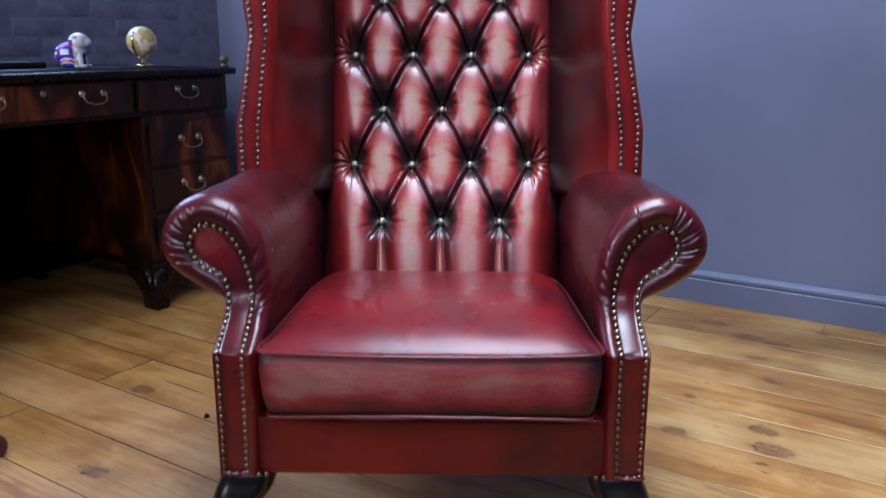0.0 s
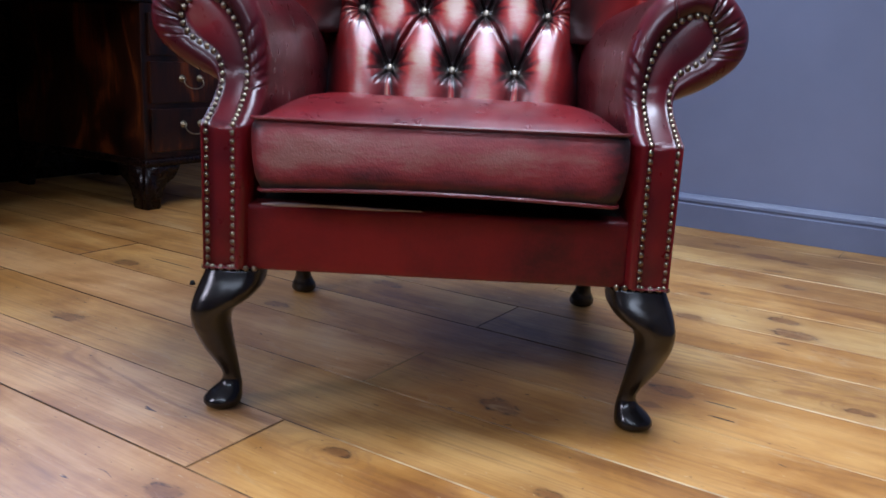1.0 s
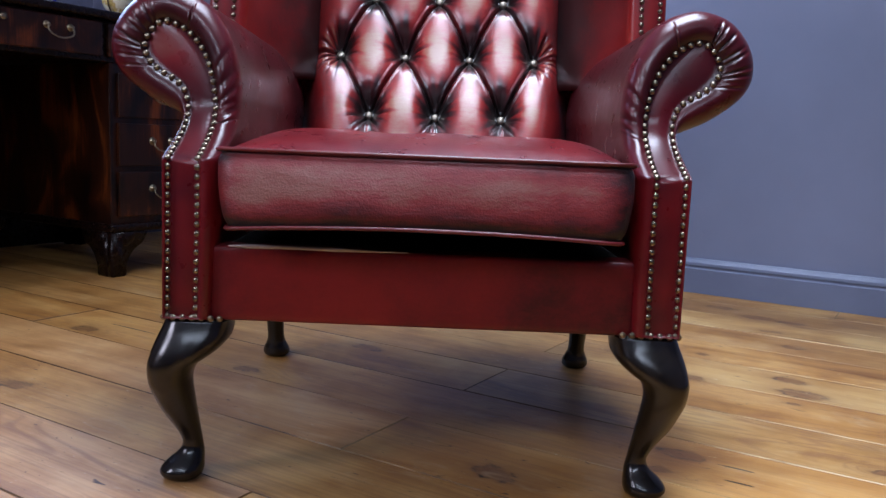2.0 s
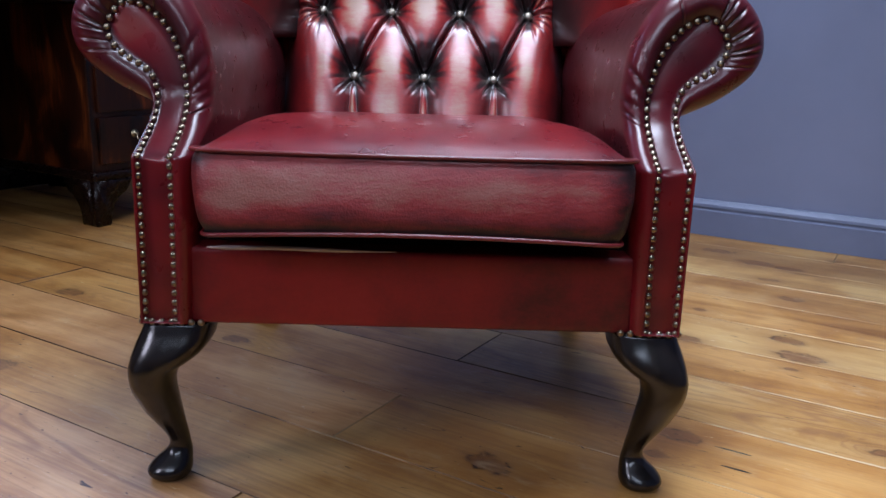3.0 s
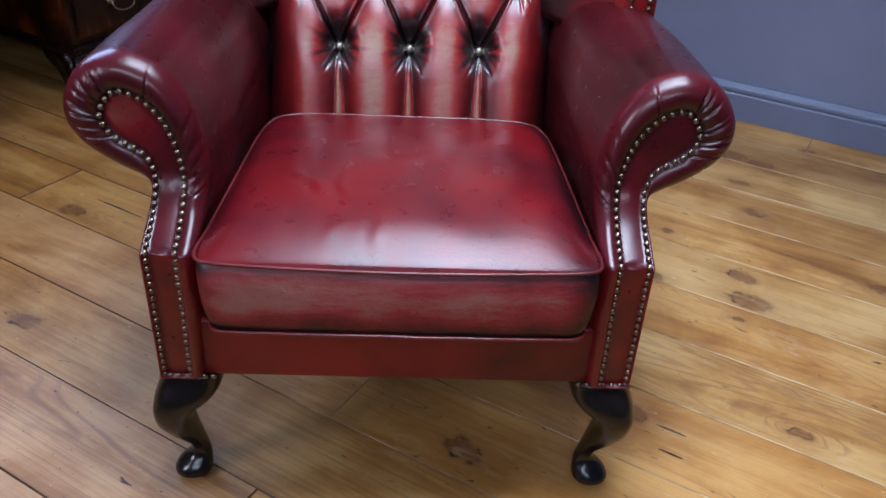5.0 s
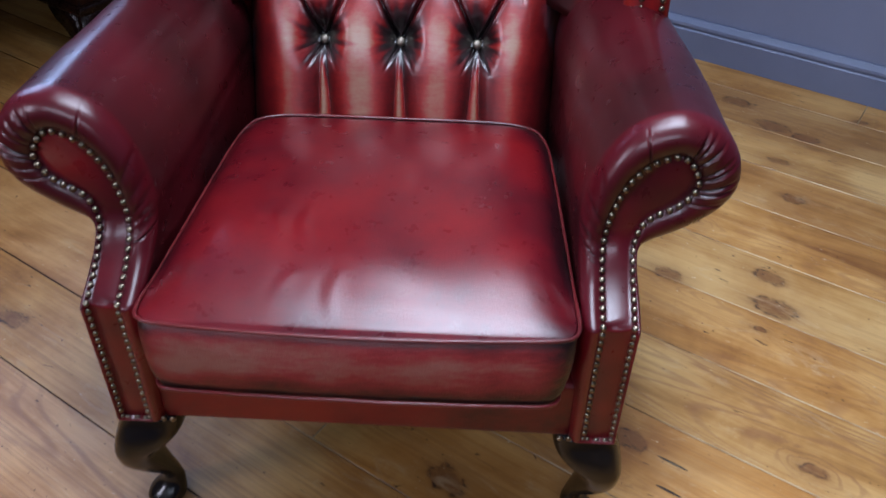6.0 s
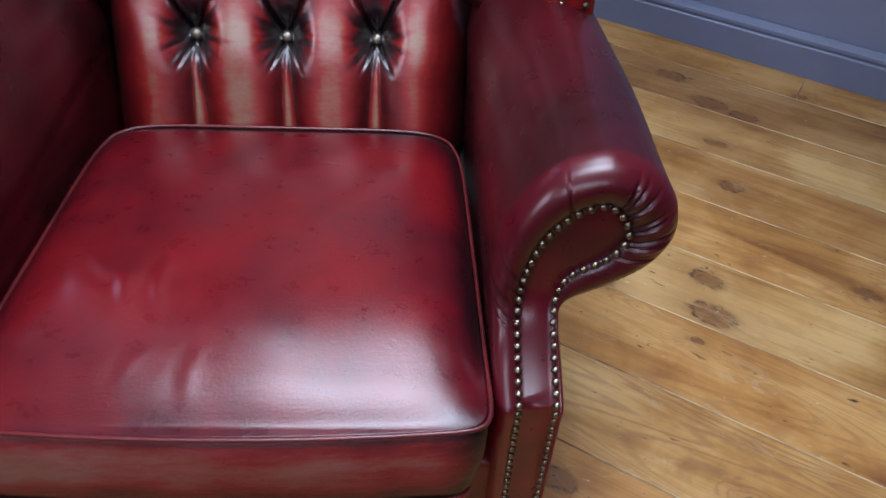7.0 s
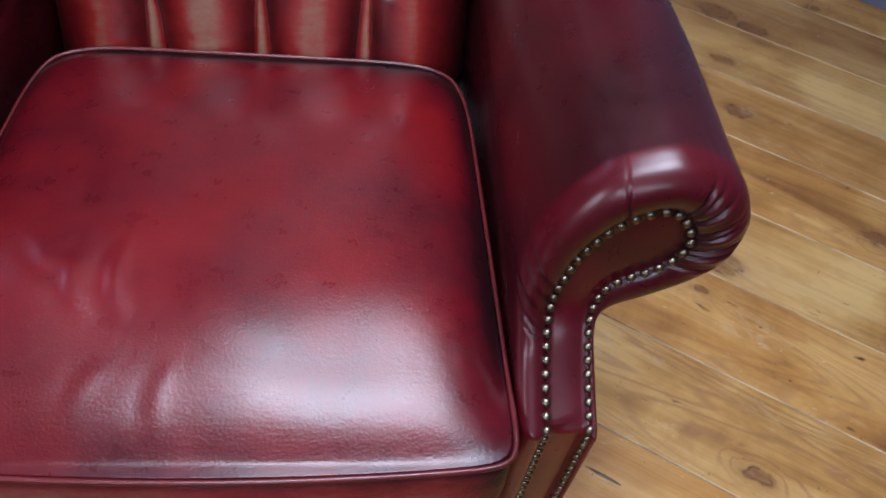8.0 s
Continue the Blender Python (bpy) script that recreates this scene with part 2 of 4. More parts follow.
    # knots: a warm stain, a brown heart, a broken dark rim
    col = n.mix(n.math("MULTIPLY", n.math("MULTIPLY", halo, n.math("ADD", wide, 0.1)), 0.66, clamp=True), col, (0.185, 0.076, 0.021))
    col = n.mix(n.math("MULTIPLY", n.math("MULTIPLY", body, n.math("ADD", ragged, 0.22)), 1.10, clamp=True), col, (0.150, 0.058, 0.017))
    col = n.mix(n.math("MULTIPLY", n.math("MULTIPLY", rim, n.math("SUBTRACT", ragged, 0.43)), 5.0, clamp=True), col, (0.040, 0.016, 0.008))
    col = n.mix(split, col, (0.012, 0.006, 0.004))
    # wear: pale scuffs and flecks, dark dents and specks, old scratches
    scuffs = n.noise(n.mapped(co, (7, 24, 1), rot=(0, 0, 8)), 1.0, 6.0, 0.75, 1.2)
    col = n.mix(n.math("MULTIPLY", n.math("SUBTRACT", scuffs, 0.57), 2.4, clamp=True), col, (0.520, 0.390, 0.225))
    dents = n.noise(n.mapped(co, (30, 105, 1), rot=(0, 0, 9)), 1.0, 2.0, 0.5, 0.8)
    col = n.mix(n.math("MULTIPLY", n.math("SUBTRACT", dents, 0.705), 14.0, clamp=True), col, (0.060, 0.026, 0.012))
    flecks = n.noise(n.mapped(co, (60, 140, 1), rot=(0, 0, -35)), 1.0, 2.0, 0.5, 0.5)
    col = n.mix(n.math("MULTIPLY", n.math("SUBTRACT", flecks, 0.72), 9.0, clamp=True), col, (0.62, 0.50, 0.33))
    specks = n.noise(co, 105.0, 2.0)
    col = n.mix(n.math("MULTIPLY", n.math("GREATER_THAN", specks, 0.745), 0.6), col, (0.05, 0.022, 0.010))
    scratch = n.noise(n.mapped(room, (2.2, 260, 1), rot=(0, 0, 52)), 1.0, 2.0, 0.5, 0.3)
    col = n.mix(n.math("MULTIPLY", n.math("SUBTRACT", scratch, 0.715), 5.0, clamp=True), col, (0.50, 0.38, 0.22))
    worn = n.noise(co, 3.1, 5.0, 0.65)
    rough = n.math("ADD", n.math("MULTIPLY", worn, 0.26), n.math("ADD", n.math("MULTIPLY", streak, 0.14), 0.22))
    height = n.math("SUBTRACT", n.math("MULTIPLY", streak, 0.6), n.math("ADD", n.math("MULTIPLY", body, 0.4), n.math("MULTIPLY", fine, 0.3)))
    return n.set(Base_Color=col, Roughness=rough, Normal=n.bump(height, 0.22, 0.0014), Specular_IOR_Level=0.45)


def board_edge():
    """The worn edge of a board: dark on the desk's side, paler towards the far end of the room."""
    n = Nodes("worn_pine_edge")
    pos = n.add("NewGeometry").outputs["Position"]
    room = n.mapped(pos, rot=(0, 0, 33.5))
    sep = n.add("SeparateXYZ")
    n.link(room, sep.inputs[0])
    f = n.math("ADD", n.math("MULTIPLY", sep.outputs[0], 0.30), n.noise(n.mapped(room, (5, 3, 1)), 1.0, 4.0, 0.65))
    col = n.ramp(f, [(0.36, (0.060, 0.028, 0.010)), (0.48, (0.22, 0.11, 0.036)), (0.66, (0.52, 0.39, 0.22))])
    return n.set(Base_Color=col, Roughness=0.6)


PINE = pine()
PINE_EDGE = board_edge()


# ---------------------------------------------------------------- mesh helpers
def mesh_of(name, bm, mats, smooth=True):
    me = bpy.data.meshes.new(name)
    bmesh.ops.recalc_face_normals(bm, faces=bm.faces)
    bm.to_mesh(me)
    bm.free()
    for m in mats if isinstance(mats, (list, tuple)) else [mats]:
        me.materials.append(m)
    if smooth:
        me.polygons.foreach_set("use_smooth", [True] * len(me.polygons))
    return me


def part(name, bm, material, parent, label="", smooth=True):
    ob = new(name, mesh_of(name, bm, material, smooth))
    ob.parent = parent
    return tagged(ob, label)


def empty(name, m, label, category, group="", kind=""):
    ob = new(name)
    ob.matrix_world = m
    ob.empty_display_size = 0.1
    return tagged(ob, label, category, group, kind)


def box(bm, x0, x1, y0, y1, z0, z1, bevel=0.0, seg=2):
    vs = [bm.verts.new((x, y, z)) for x in (x0, x1) for y in (y0, y1) for z in (z0, z1)]
    quads = ((0, 1, 3, 2), (4, 6, 7, 5), (0, 4, 5, 1), (2, 3, 7, 6), (0, 2, 6, 4), (1, 5, 7, 3))
    fs = [bm.faces.new([vs[i] for i in q]) for q in quads]
    if bevel:
        es = list({e for f in fs for e in f.edges})
        bmesh.ops.bevel(bm, geom=es, offset=bevel, segments=seg, profile=0.5, affect="EDGES")
    return bm


def boxed(*a, **k):
    return box(bmesh.new(), *a, **k)


def loft(bm, rings, closed=True, caps=(True, True)):
    """Quads between rings of equal count; closed: each ring is a loop."""
    rows = [[bm.verts.new(p) for p in ring] for ring in rings]
    n = len(rows[0])
    for a, b in zip(rows, rows[1:]):
        for i in range(n if closed else n - 1):
            j = (i + 1) % n
            bm.faces.new((a[i], a[j], b[j], b[i]))
    if closed and caps[0]:
        bm.faces.new(rows[0][::-1])
    if closed and caps[1]:
        bm.faces.new(rows[-1])
    return rows


def lathe(bm, profile, seg=24, at=(0, 0, 0)):
    rings = [[(at[0] + r * math.cos(2 * math.pi * i / seg), at[1] + r * math.sin(2 * math.pi * i / seg), at[2] + z)
              for i in range(seg)] for r, z in profile]
    loft(bm, rings)
    return bm


def tube(bm, pts, radius, seg=8, closed=False):
    """A round tube along points."""
    pts = [Vector(p) for p in pts]
    n = len(pts)
    rings = []
    for i, p in enumerate(pts):
        a = pts[(i - 1) % n] if closed or i else pts[0]
        b = pts[(i + 1) % n] if closed or i < n - 1 else pts[-1]
        d = (b - a).normalized()
        side = d.cross(Vector((0.123, 0.31, 0.94))).normalized()
        up = side.cross(d)
        r = radius[i] if isinstance(radius, (list, tuple)) else radius
        rings.append([p + side * (r * math.cos(t)) + up * (r * math.sin(t)) for t in (2 * math.pi * k / seg for k in range(seg))])
    if closed:
        rings.append(rings[0])
    loft(bm, rings, caps=(not closed, not closed))
    if closed:
        bmesh.ops.remove_doubles(bm, verts=bm.verts, dist=1e-6)
    return bm


def ball(bm, at, radius, seg=16, rings=10, stretch=(1, 1, 1)):
    m = Matrix.Translation(at) @ Matrix.Diagonal((radius * stretch[0], radius * stretch[1], radius * stretch[2], 1))
    return bmesh.ops.create_uvsphere(bm, u_segments=seg, v_segments=rings, radius=1, matrix=m)["verts"]


def spline(pts, per=6):
    """Catmull-Rom through 2D or 3D points."""
    out = []
    P = [np.array(p, float) for p in pts]
    for i in range(len(P) - 1):
        a, b, c, d = P[max(i - 1, 0)], P[i], P[i + 1], P[min(i + 2, len(P) - 1)]
        for k in range(per):
            t = k / per
            out.append(0.5 * (2 * b + (c - a) * t + (2 * a - 5 * b + 4 * c - d) * t * t + (3 * b - a - 3 * c + d) * t ** 3))
    out.append(P[-1])
    return out


def table(z, rows, col):
    return float(np.interp(z, [r[0] for r in rows], [r[col] for r in rows]))


# ---------------------------------------------------------------- room shell
U0, U1, V0, V1, TOP = -2.40, 3.0, -2.4, 1.815, 2.6


def shell():
    def wall(name, label, bm, mat):
        ob = new(name, mesh_of(name, bm, mat, False))
        ob.matrix_world = ROOM
        return tagged(ob, label, "wall", kind="structure")

    north = wall("wall_north", "smooth plaster wall painted blue-grey", boxed(U0 - 0.15, U1 + 0.15, V1, V1 + 0.15, 0, TOP), WALL_PAINT)
    wall("wall_east", "plain plaster wall painted blue-grey", boxed(U1, U1 + 0.15, V0, V1, 0, TOP), WALL_PAINT)
    # the wall behind the camera has a tall window and a wide high one, unseen, added for frontal light
    bm = bmesh.new()
    p0, p1, r0, r1 = -1.72, -0.98, 1.18, 2.12
    s0, s1, q0, q1 = -0.12, 2.42, 1.96, 2.42
    box(bm, U0 - 0.15, p0, V0 - 0.15, V0, 0, TOP)
    box(bm, p1, s0, V0 - 0.15, V0, 0, TOP)
    box(bm, s1, U1 + 0.15, V0 - 0.15, V0, 0, TOP)
    box(bm, p0, p1, V0 - 0.15, V0, 0, r0)
    box(bm, p0, p1, V0 - 0.15, V0, r1, TOP)
    box(bm, s0, s1, V0 - 0.15, V0, 0, q0)
    box(bm, s0, s1, V0 - 0.15, V0, q1, TOP)
    wall("wall_south", "plain plaster wall painted blue-grey", bm, WALL_PAINT)
    for name, label, a, b, c, d in (("window_2", "wide high window added for frontal light in the painted wall", s0, s1, q0, q1), ("window_3", "tall window in the painted wall", p0, p1, r0, r1)):
        win = new(name, mesh_of(name, boxed(a, b, V0 - 0.10, V0 - 0.09, c, d), GLASS_PANE, False))
        win.matrix_world = ROOM
        win.visible_shadow = False
        tagged(win, label, "window", kind="structure")
        bm = bmesh.new()
        for x in (a, (a + b) / 2 - 0.02, b - 0.04):
            box(bm, x, x + 0.04, V0 - 0.12, V0 - 0.06, c, d, 0.004)
        part("window_frame", bm, TRIM_PAINT, win, smooth=False)
    # the brick wall with a window opening above the desk
    bm = bmesh.new()
    w0, w1, z0, z1 = -0.1, 1.2, 1.25, 2.35
    box(bm, U0 - 0.15, U0, V0, w0, 0, TOP)
    box(bm, U0 - 0.15, U0, w1, V1, 0, TOP)
    box(bm, U0 - 0.15, U0, w0, w1, 0, z0)
    box(bm, U0 - 0.15, U0, w0, w1, z1, TOP)
    west = wall("wall_west", "brick wall painted dark blue-grey", bm, BRICK_PAINT)
    win = new("window_1", mesh_of("window_1", boxed(U0 - 0.10, U0 - 0.09, w0, w1, z0, z1), GLASS_PANE, False))
    win.matrix_world = ROOM
    win.data.materials[0].node_tree.nodes["Principled BSDF"].inputs["Transmission Weight"].default_value = 1.0
    win.visible_shadow = False
    tagged(win, "window in the brick wall over the desk", "window", kind="structure")
    bm = bmesh.new()
    for a in (w0, (w0 + w1) / 2 - 0.02, w1 - 0.04):
        box(bm, U0 - 0.12, U0 - 0.06, a, a + 0.04, z0, z1, 0.004)
    for a in (z0, z1 - 0.04):
        box(bm, U0 - 0.119, U0 - 0.061, w0 + 0.04, w1 - 0.04, a, a + 0.04, 0.004)
    part("window_frame", bm, TRIM_PAINT, win, smooth=False)
    ceil = new("ceiling", mesh_of("ceiling", boxed(U0 - 0.15, U1 + 0.15, V0 - 0.15, V1 + 0.15, TOP, TOP + 0.15), CEILING_PAINT, False))
    ceil.matrix_world = ROOM
    tagged(ceil, "plain painted ceiling", "ceiling", kind="structure")
    # skirting: board, groove and rounded top
    prof = [(0, 0), (-0.018, 0), (-0.018, 0.078), (-0.013, 0.082), (-0.013, 0.086), (-0.017, 0.090), (-0.016, 0.098), (-0.010, 0.106), (-0.006, 0.112), (0, 0.112)]
    bm = bmesh.new()
    loft(bm, [[(u, V1 + d - 0.002, z) for d, z in prof] for u in (U0 + 0.02, U1)])
    sk = new("baseboard", mesh_of("baseboard", bm, TRIM_PAINT, False))
    sk.matrix_world = ROOM
    tagged(sk, "moulded skirting board painted blue-grey", "skirting board", kind="structure")
    return west


WEST = shell()


# ---------------------------------------------------------------- the wing chair
def arm_front(z):
    """How far the arm's front face lies behind the front rail at a height."""
    if z < 0.422:
        return 0.0
    if z < 0.50:
        s = (z - 0.422) / 0.078
        return 0.085 * s * (2 - s)
    return 0.085 + 0.1 * (min(z, 0.62) - 0.5)


NAIL_LINE = [(.282, .226), (.280, .36), (.280, .422), (.280, .458), (.280, .474), (.282, .502), (.288, .531), (.298, .557), (.313, .577), (.330, .590),
             (.351, .596), (.366, .586), (.376, .566), (.371, .548), (.356, .533), (.335, .521), (.323, .509), (.317, .488), (.316, .468), (.317, .43), (.317, .365), (.318, .226)]
ARM_EDGE = [(.262, .222), (.258, .33), (.256, .422), (.254, .458), (.254, .476), (.253, .505), (.259, .550), (.272, .586), (.293, .616), (.320, .633),
            (.354, .640), (.393, .626), (.420, .592), (.425, .555), (.409, .525), (.372, .497), (.338, .481), (.325, .475), (.323, .462), (.325, .43), (.325, .365), (.325, .222)]


def nail_mesh(radius, height):
    bm = bmesh.new()
    prof = [(radius, 0.0), (radius * 0.93, height * 0.45), (radius * 0.66, height * 0.82), (radius * 0.28, height * 0.98)]
    lathe(bm, prof, 10)
    return mesh_of("upholstery_nail", bm, BRASS_NAIL)


NAIL = nail_mesh(0.0043, 0.0036)


def put_nail(at, normal, parent, mesh=NAIL, name="upholstery_nail"):
    ob = new(name, mesh)
    ob.parent = parent
    q = Vector(normal).to_track_quat("Z", "Y")
    ob.matrix_basis = Matrix.Translation(at) @ q.to_matrix().to_4x4()
    return ob


def even(pts, step):
    """Points at even steps along a polyline."""
    P = [np.array(p, float) for p in pts]
    cum = np.r_[0, np.cumsum([np.linalg.norm(b - a) for a, b in zip(P, P[1:])])]
    n = max(2, round(cum[-1] / step) + 1)
    A = np.array(P)
    return [tuple(np.interp(s, cum, A[:, k]) for k in range(A.shape[1])) for s in np.linspace(0, cum[-1], n)]


def arm(side, chair):
    per = 22
    N, S = spline(NAIL_LINE, per), spline(ARM_EDGE, per)
    n = len(N)
    rng = random.Random(5 + side)
    # gathers round the scroll: place along the edge, depth, width, slant
    folds = [(k + rng.uniform(-0.12, 0.12), rng.uniform(0.12, 0.60), rng.uniform(0.035, 0.085), rng.uniform(-0.15, 0.15))
             for k in (10.55, 10.95, 11.25, 11.7, 12.05, 12.5, 12.95, 13.6)]
    # slack gathered against the inner edge, below the scroll
    folds += [(k + rng.uniform(-0.06, 0.06), rng.uniform(0.14, 0.42), rng.uniform(0.055, 0.12), rng.uniform(0.5, 1.1)) for k in (3.55, 3.95, 4.25, 4.6, 5.0, 5.5, 6.2)]
    folds += [(8.55, 0.45, 0.035, 0.25)]

    def depth_at(k, blend):
        total = 0.0
        for c, w, h, slant in folds:
            d = k - c - slant * (blend - 0.5)
            if abs(d) < 8 * h:
                total += w * (math.exp(-(d / h) ** 2) - 0.30 * math.exp(-((d - 2.2 * h) / (1.5 * h)) ** 2))
        return total

    rings, dye_shade = [], []
    blends = (0.0, 0.05, 0.10, 0.18, 0.28, 0.40, 0.52, 0.64, 0.76, 0.87, 0.95, 1.0)
    swell = np.interp(blends, (0.0, 0.10, 0.3, 0.55, 0.8, 0.95, 1.0), (0.0035, -0.0030, -0.0075, -0.0075, -0.001, 0.010, 0.022))
    for blend, dy in zip(blends, swell):
        ring = []
        for i, (a, b) in enumerate(zip(N, S)):
            p = a * (1 - blend) + b * blend
            k = i / per
            deep = depth_at(k, blend)
            inner = 3.0 < k < 7.0
            lift = math.sin(math.pi * min(1, blend * (0.62 if inner else 1.15)))
            y = arm_front(a[1]) + dy + 0.0085 * deep * lift
            p = p + (a - b) * 0.10 * deep * blend * (1.05 - blend)
            ring.append((side * p[0], y, p[1]))
            # scroll front darker; fold grooves darkened further, their shade painted in
            dye_shade.append(0.36 + 0.12 * blend - 0.25 * max(0.0, deep) * lift + (0.18 if a[1] < 0.42 else -0.09 * min(1.0, max(0.0, (a[1] - 0.50) / 0.05)) * (1 - blend)))
        rings.append(ring)
    for t in (0.012, 0.028, 0.05, 0.075, *[0.1 + 0.03 * k for k in range(31)]):
        ring = []
        for i, (a, b) in enumerate(zip(N, S)):
            x, z = b + (a - b) * 0.030 * depth_at(i / per, 1.0) * math.exp(-t / 0.022)
            y0 = arm_front(a[1]) + 0.022
            x -= max(0.0, x - 0.325) * 0.36 * t ** 3
            z -= max(0.0, z - 0.50) * 0.10 * t
            # the roll is stuffed by hand, never quite even
            soft = 0.0022 * noise.noise(Vector((x * 8, side * 3 + t * 4, z * 8))) * min(1.0, t * 6)
            ring.append((side * (x + soft), y0 + (0.60 - y0) * t, z + soft))
        rings.append(ring)
    bm = bmesh.new()
    rows = [[bm.verts.new(p) for p in r] for r in rings]
    for a, b in zip(rows, rows[1:]):
        for i in range(n - 1):
            bm.faces.new((a[i], a[i + 1], b[i + 1], b[i]))
        bm.faces.new((a[-1], a[0], b[0], b[-1]))
    # the facing panel inside the nails
    cross = 5
    strip = []
    for i in range(n // 2):
        a, b = rows[0][i], rows[0][n - 1 - i]
        mid = [bm.verts.new((a.co.lerp(b.co, k / cross)) + Vector((0, -0.003 * math.sin(math.pi * k / cross), 0))) for k in range(1, cross)]
        strip.append([a, *mid, b])
    for a, b in zip(strip, strip[1:]):
        for k in range(cross):
            bm.faces.new((a[k], a[k + 1], b[k + 1], b[k]))
    tip = rows[0][n // 2]
    last = strip[-1]
    for k in range(cross):
        bm.faces.new((last[k], last[k + 1], tip))
    bm.faces.new(rows[-1])
    layer = bm.verts.layers.float.new("rub_shade")
    bm.verts.ensure_lookup_table()
    for i, v in enumerate(bm.verts):
        inner = i >= n * len(rings)
        # left scroll panel paler: window sheen put into the colour
        v[layer] = dye_shade[i] if i < len(dye_shade) else (0.56 + 0.12 * noise.noise(v.co * 30) if inner and v.co.z < 0.42 else 0.43 + (0.24 * min(1.0, max(0.0, (v.co.z - 0.50) / 0.06)) if side < 0 else 0.0) + 0.14 * noise.noise(v.co * 18) if inner else 0.37 + 0.10 * noise.noise(v.co * 7))
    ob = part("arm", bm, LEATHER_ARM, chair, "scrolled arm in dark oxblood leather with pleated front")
    line = [(p[0], arm_front(p[1]), p[1]) for p in N]
    for x, y, z in even(line, 0.0116):
        slope = (arm_front(z + 0.004) - arm_front(z - 0.004)) / 0.008
        put_nail((side * x, y - 0.0012, z), (0, -1, slope), ob)
    for x in np.linspace(0.252, 0.322, 7):
        put_nail((side * x, -0.0012, 0.2245), (0, -1, 0), ob)
    return ob


def cushion(chair):
    NC = 320

    def plan(k, inset=0.0):
        """Rounded-rectangle outline, wider at the front."""
        t = 2 * math.pi * k / NC
        c, s = math.cos(t), math.sin(t)
        n = 26.0 if s < 0 else 8.0
        r = (abs(c) ** n + abs(s) ** n) ** (-1 / n)
        x, y = r * c, r * s
        yy = 0.2255 + y * (0.2605 - inset)
        half = 0.250 - 0.010 * (yy + 0.035) / 0.51
        bow = -0.012 * (1 - x * x) * max(0.0, -y) ** 6
        return x * (half - inset), yy + bow

    def edge_z(y):
        return 0.436 - 0.034 * min(1, max(0, (y + 0.035) / 0.51))

    bm = bmesh.new()
    rings = []
    steps = [0.02] + [0.02 + 0.98 * (k / 110) ** 0.9 for k in range(1, 111)]
    # creases worn into the top: a point on each, its direction, length and depth
    creases = [((-0.080, 0.115), 1.75, 0.030, 0.0015), ((-0.112, 0.108), 1.85, 0.026, 0.0012), ((-0.030, 0.012), 1.45, 0.026, 0.0005), ((-0.085, 0.02), 1.05, 0.022, 0.0005), ((-0.140, 0.140), 2.3, 0.026, 0.0009)]
    for s in steps:
        ring = []
        for k in range(NC):
            x, y = plan(k)
            x, y = x * s, 0.2255 + (y - 0.2255) * s
            u, v = x / (0.250 - 0.010 * (y + 0.035) / 0.51), (y - 0.2255) / 0.2605
            dome = max(0.0, 1 - abs(u) ** 9.0) * max(0.0, 1 - abs(v) ** 3.6) * (1 - s ** 30)
            z = edge_z(y) + 0.041 * dome + 0.0035 * noise.noise(Vector((x * 9, y * 9, 3))) * (1 - s ** 6)
            for (cx, cy), ang, half, depth in creases:
                along = (x - cx) * math.cos(ang) + (y - cy) * math.sin(ang)
                off = -(x - cx) * math.sin(ang) + (y - cy) * math.cos(ang) + 6.0 * along * along
                w = math.exp(-(along / half) ** 2)
                z += depth * w * (math.exp(-(off / 0.008) ** 2) - 0.7 * math.exp(-((off - 0.013) / 0.008) ** 2))
            ring.append((x, y, z))
        rings.append(ring)
    top_rows = len(rings)
    falls = (0.025, 0.06, 0.11, 0.17, 0.24, 0.32, 0.40, 0.48, 0.56, 0.64, 0.72, 0.80, 0.87, 0.93, 0.97, 1.0)
    for f in falls:
        ring = []
        for k in range(NC):
            x, y = plan(k)
            out = 0.006 * math.sin(math.pi * f) ** 0.8 - 0.0035 * math.exp(-((f - 0.02) / 0.05) ** 2) - 0.0030 * math.exp(-((f - 0.97) / 0.05) ** 2)
            cx, cy = x / 0.25, (y - 0.2225) / 0.2575
            ln = math.hypot(cx ** 9, cy ** 9) or 1
            x += out * (cx ** 9) / ln
            y += out * (cy ** 9) / ln
            if y < 0.1:
                y -= 0.018 * f
            # the lower panel is a little smaller than the upper one
            x *= 1 - 0.050 * f
            top, bot = edge_z(y), 0.344 + 0.010 * (1 - min(1, (x / 0.25) ** 2)) * (1 if y < 0 else 0) - 0.02 * max(0, min(1, y / 0.5))
            sag = 0.0010 * noise.noise(Vector((x * 14, y * 14, f * 2)))
            # slack creases, strongest at the ends
            ends = min(1.0, abs(x) / 0.25) ** 2 * math.sin(math.pi * f)
            sag += (0.0004 + 0.0016 * ends) * noise.noise(Vector((x * 20, 5.0, f * 7 + abs(x) * 22)))
            ring.append((x, y + sag, top + (bot - top) * f))
        rings.append(ring)
    lower = rings[-1]
    for s in (0.97, 0.9, 0.6, 0.2):
        rings.append([(p[0] * s, 0.2225 + (p[1] - 0.2225) * s, p[2] - 0.010 * (1 - s)) for p in lower])
    loft(bm, rings)
    layer = bm.verts.layers.float.new("rub_shade")
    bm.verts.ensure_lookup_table()
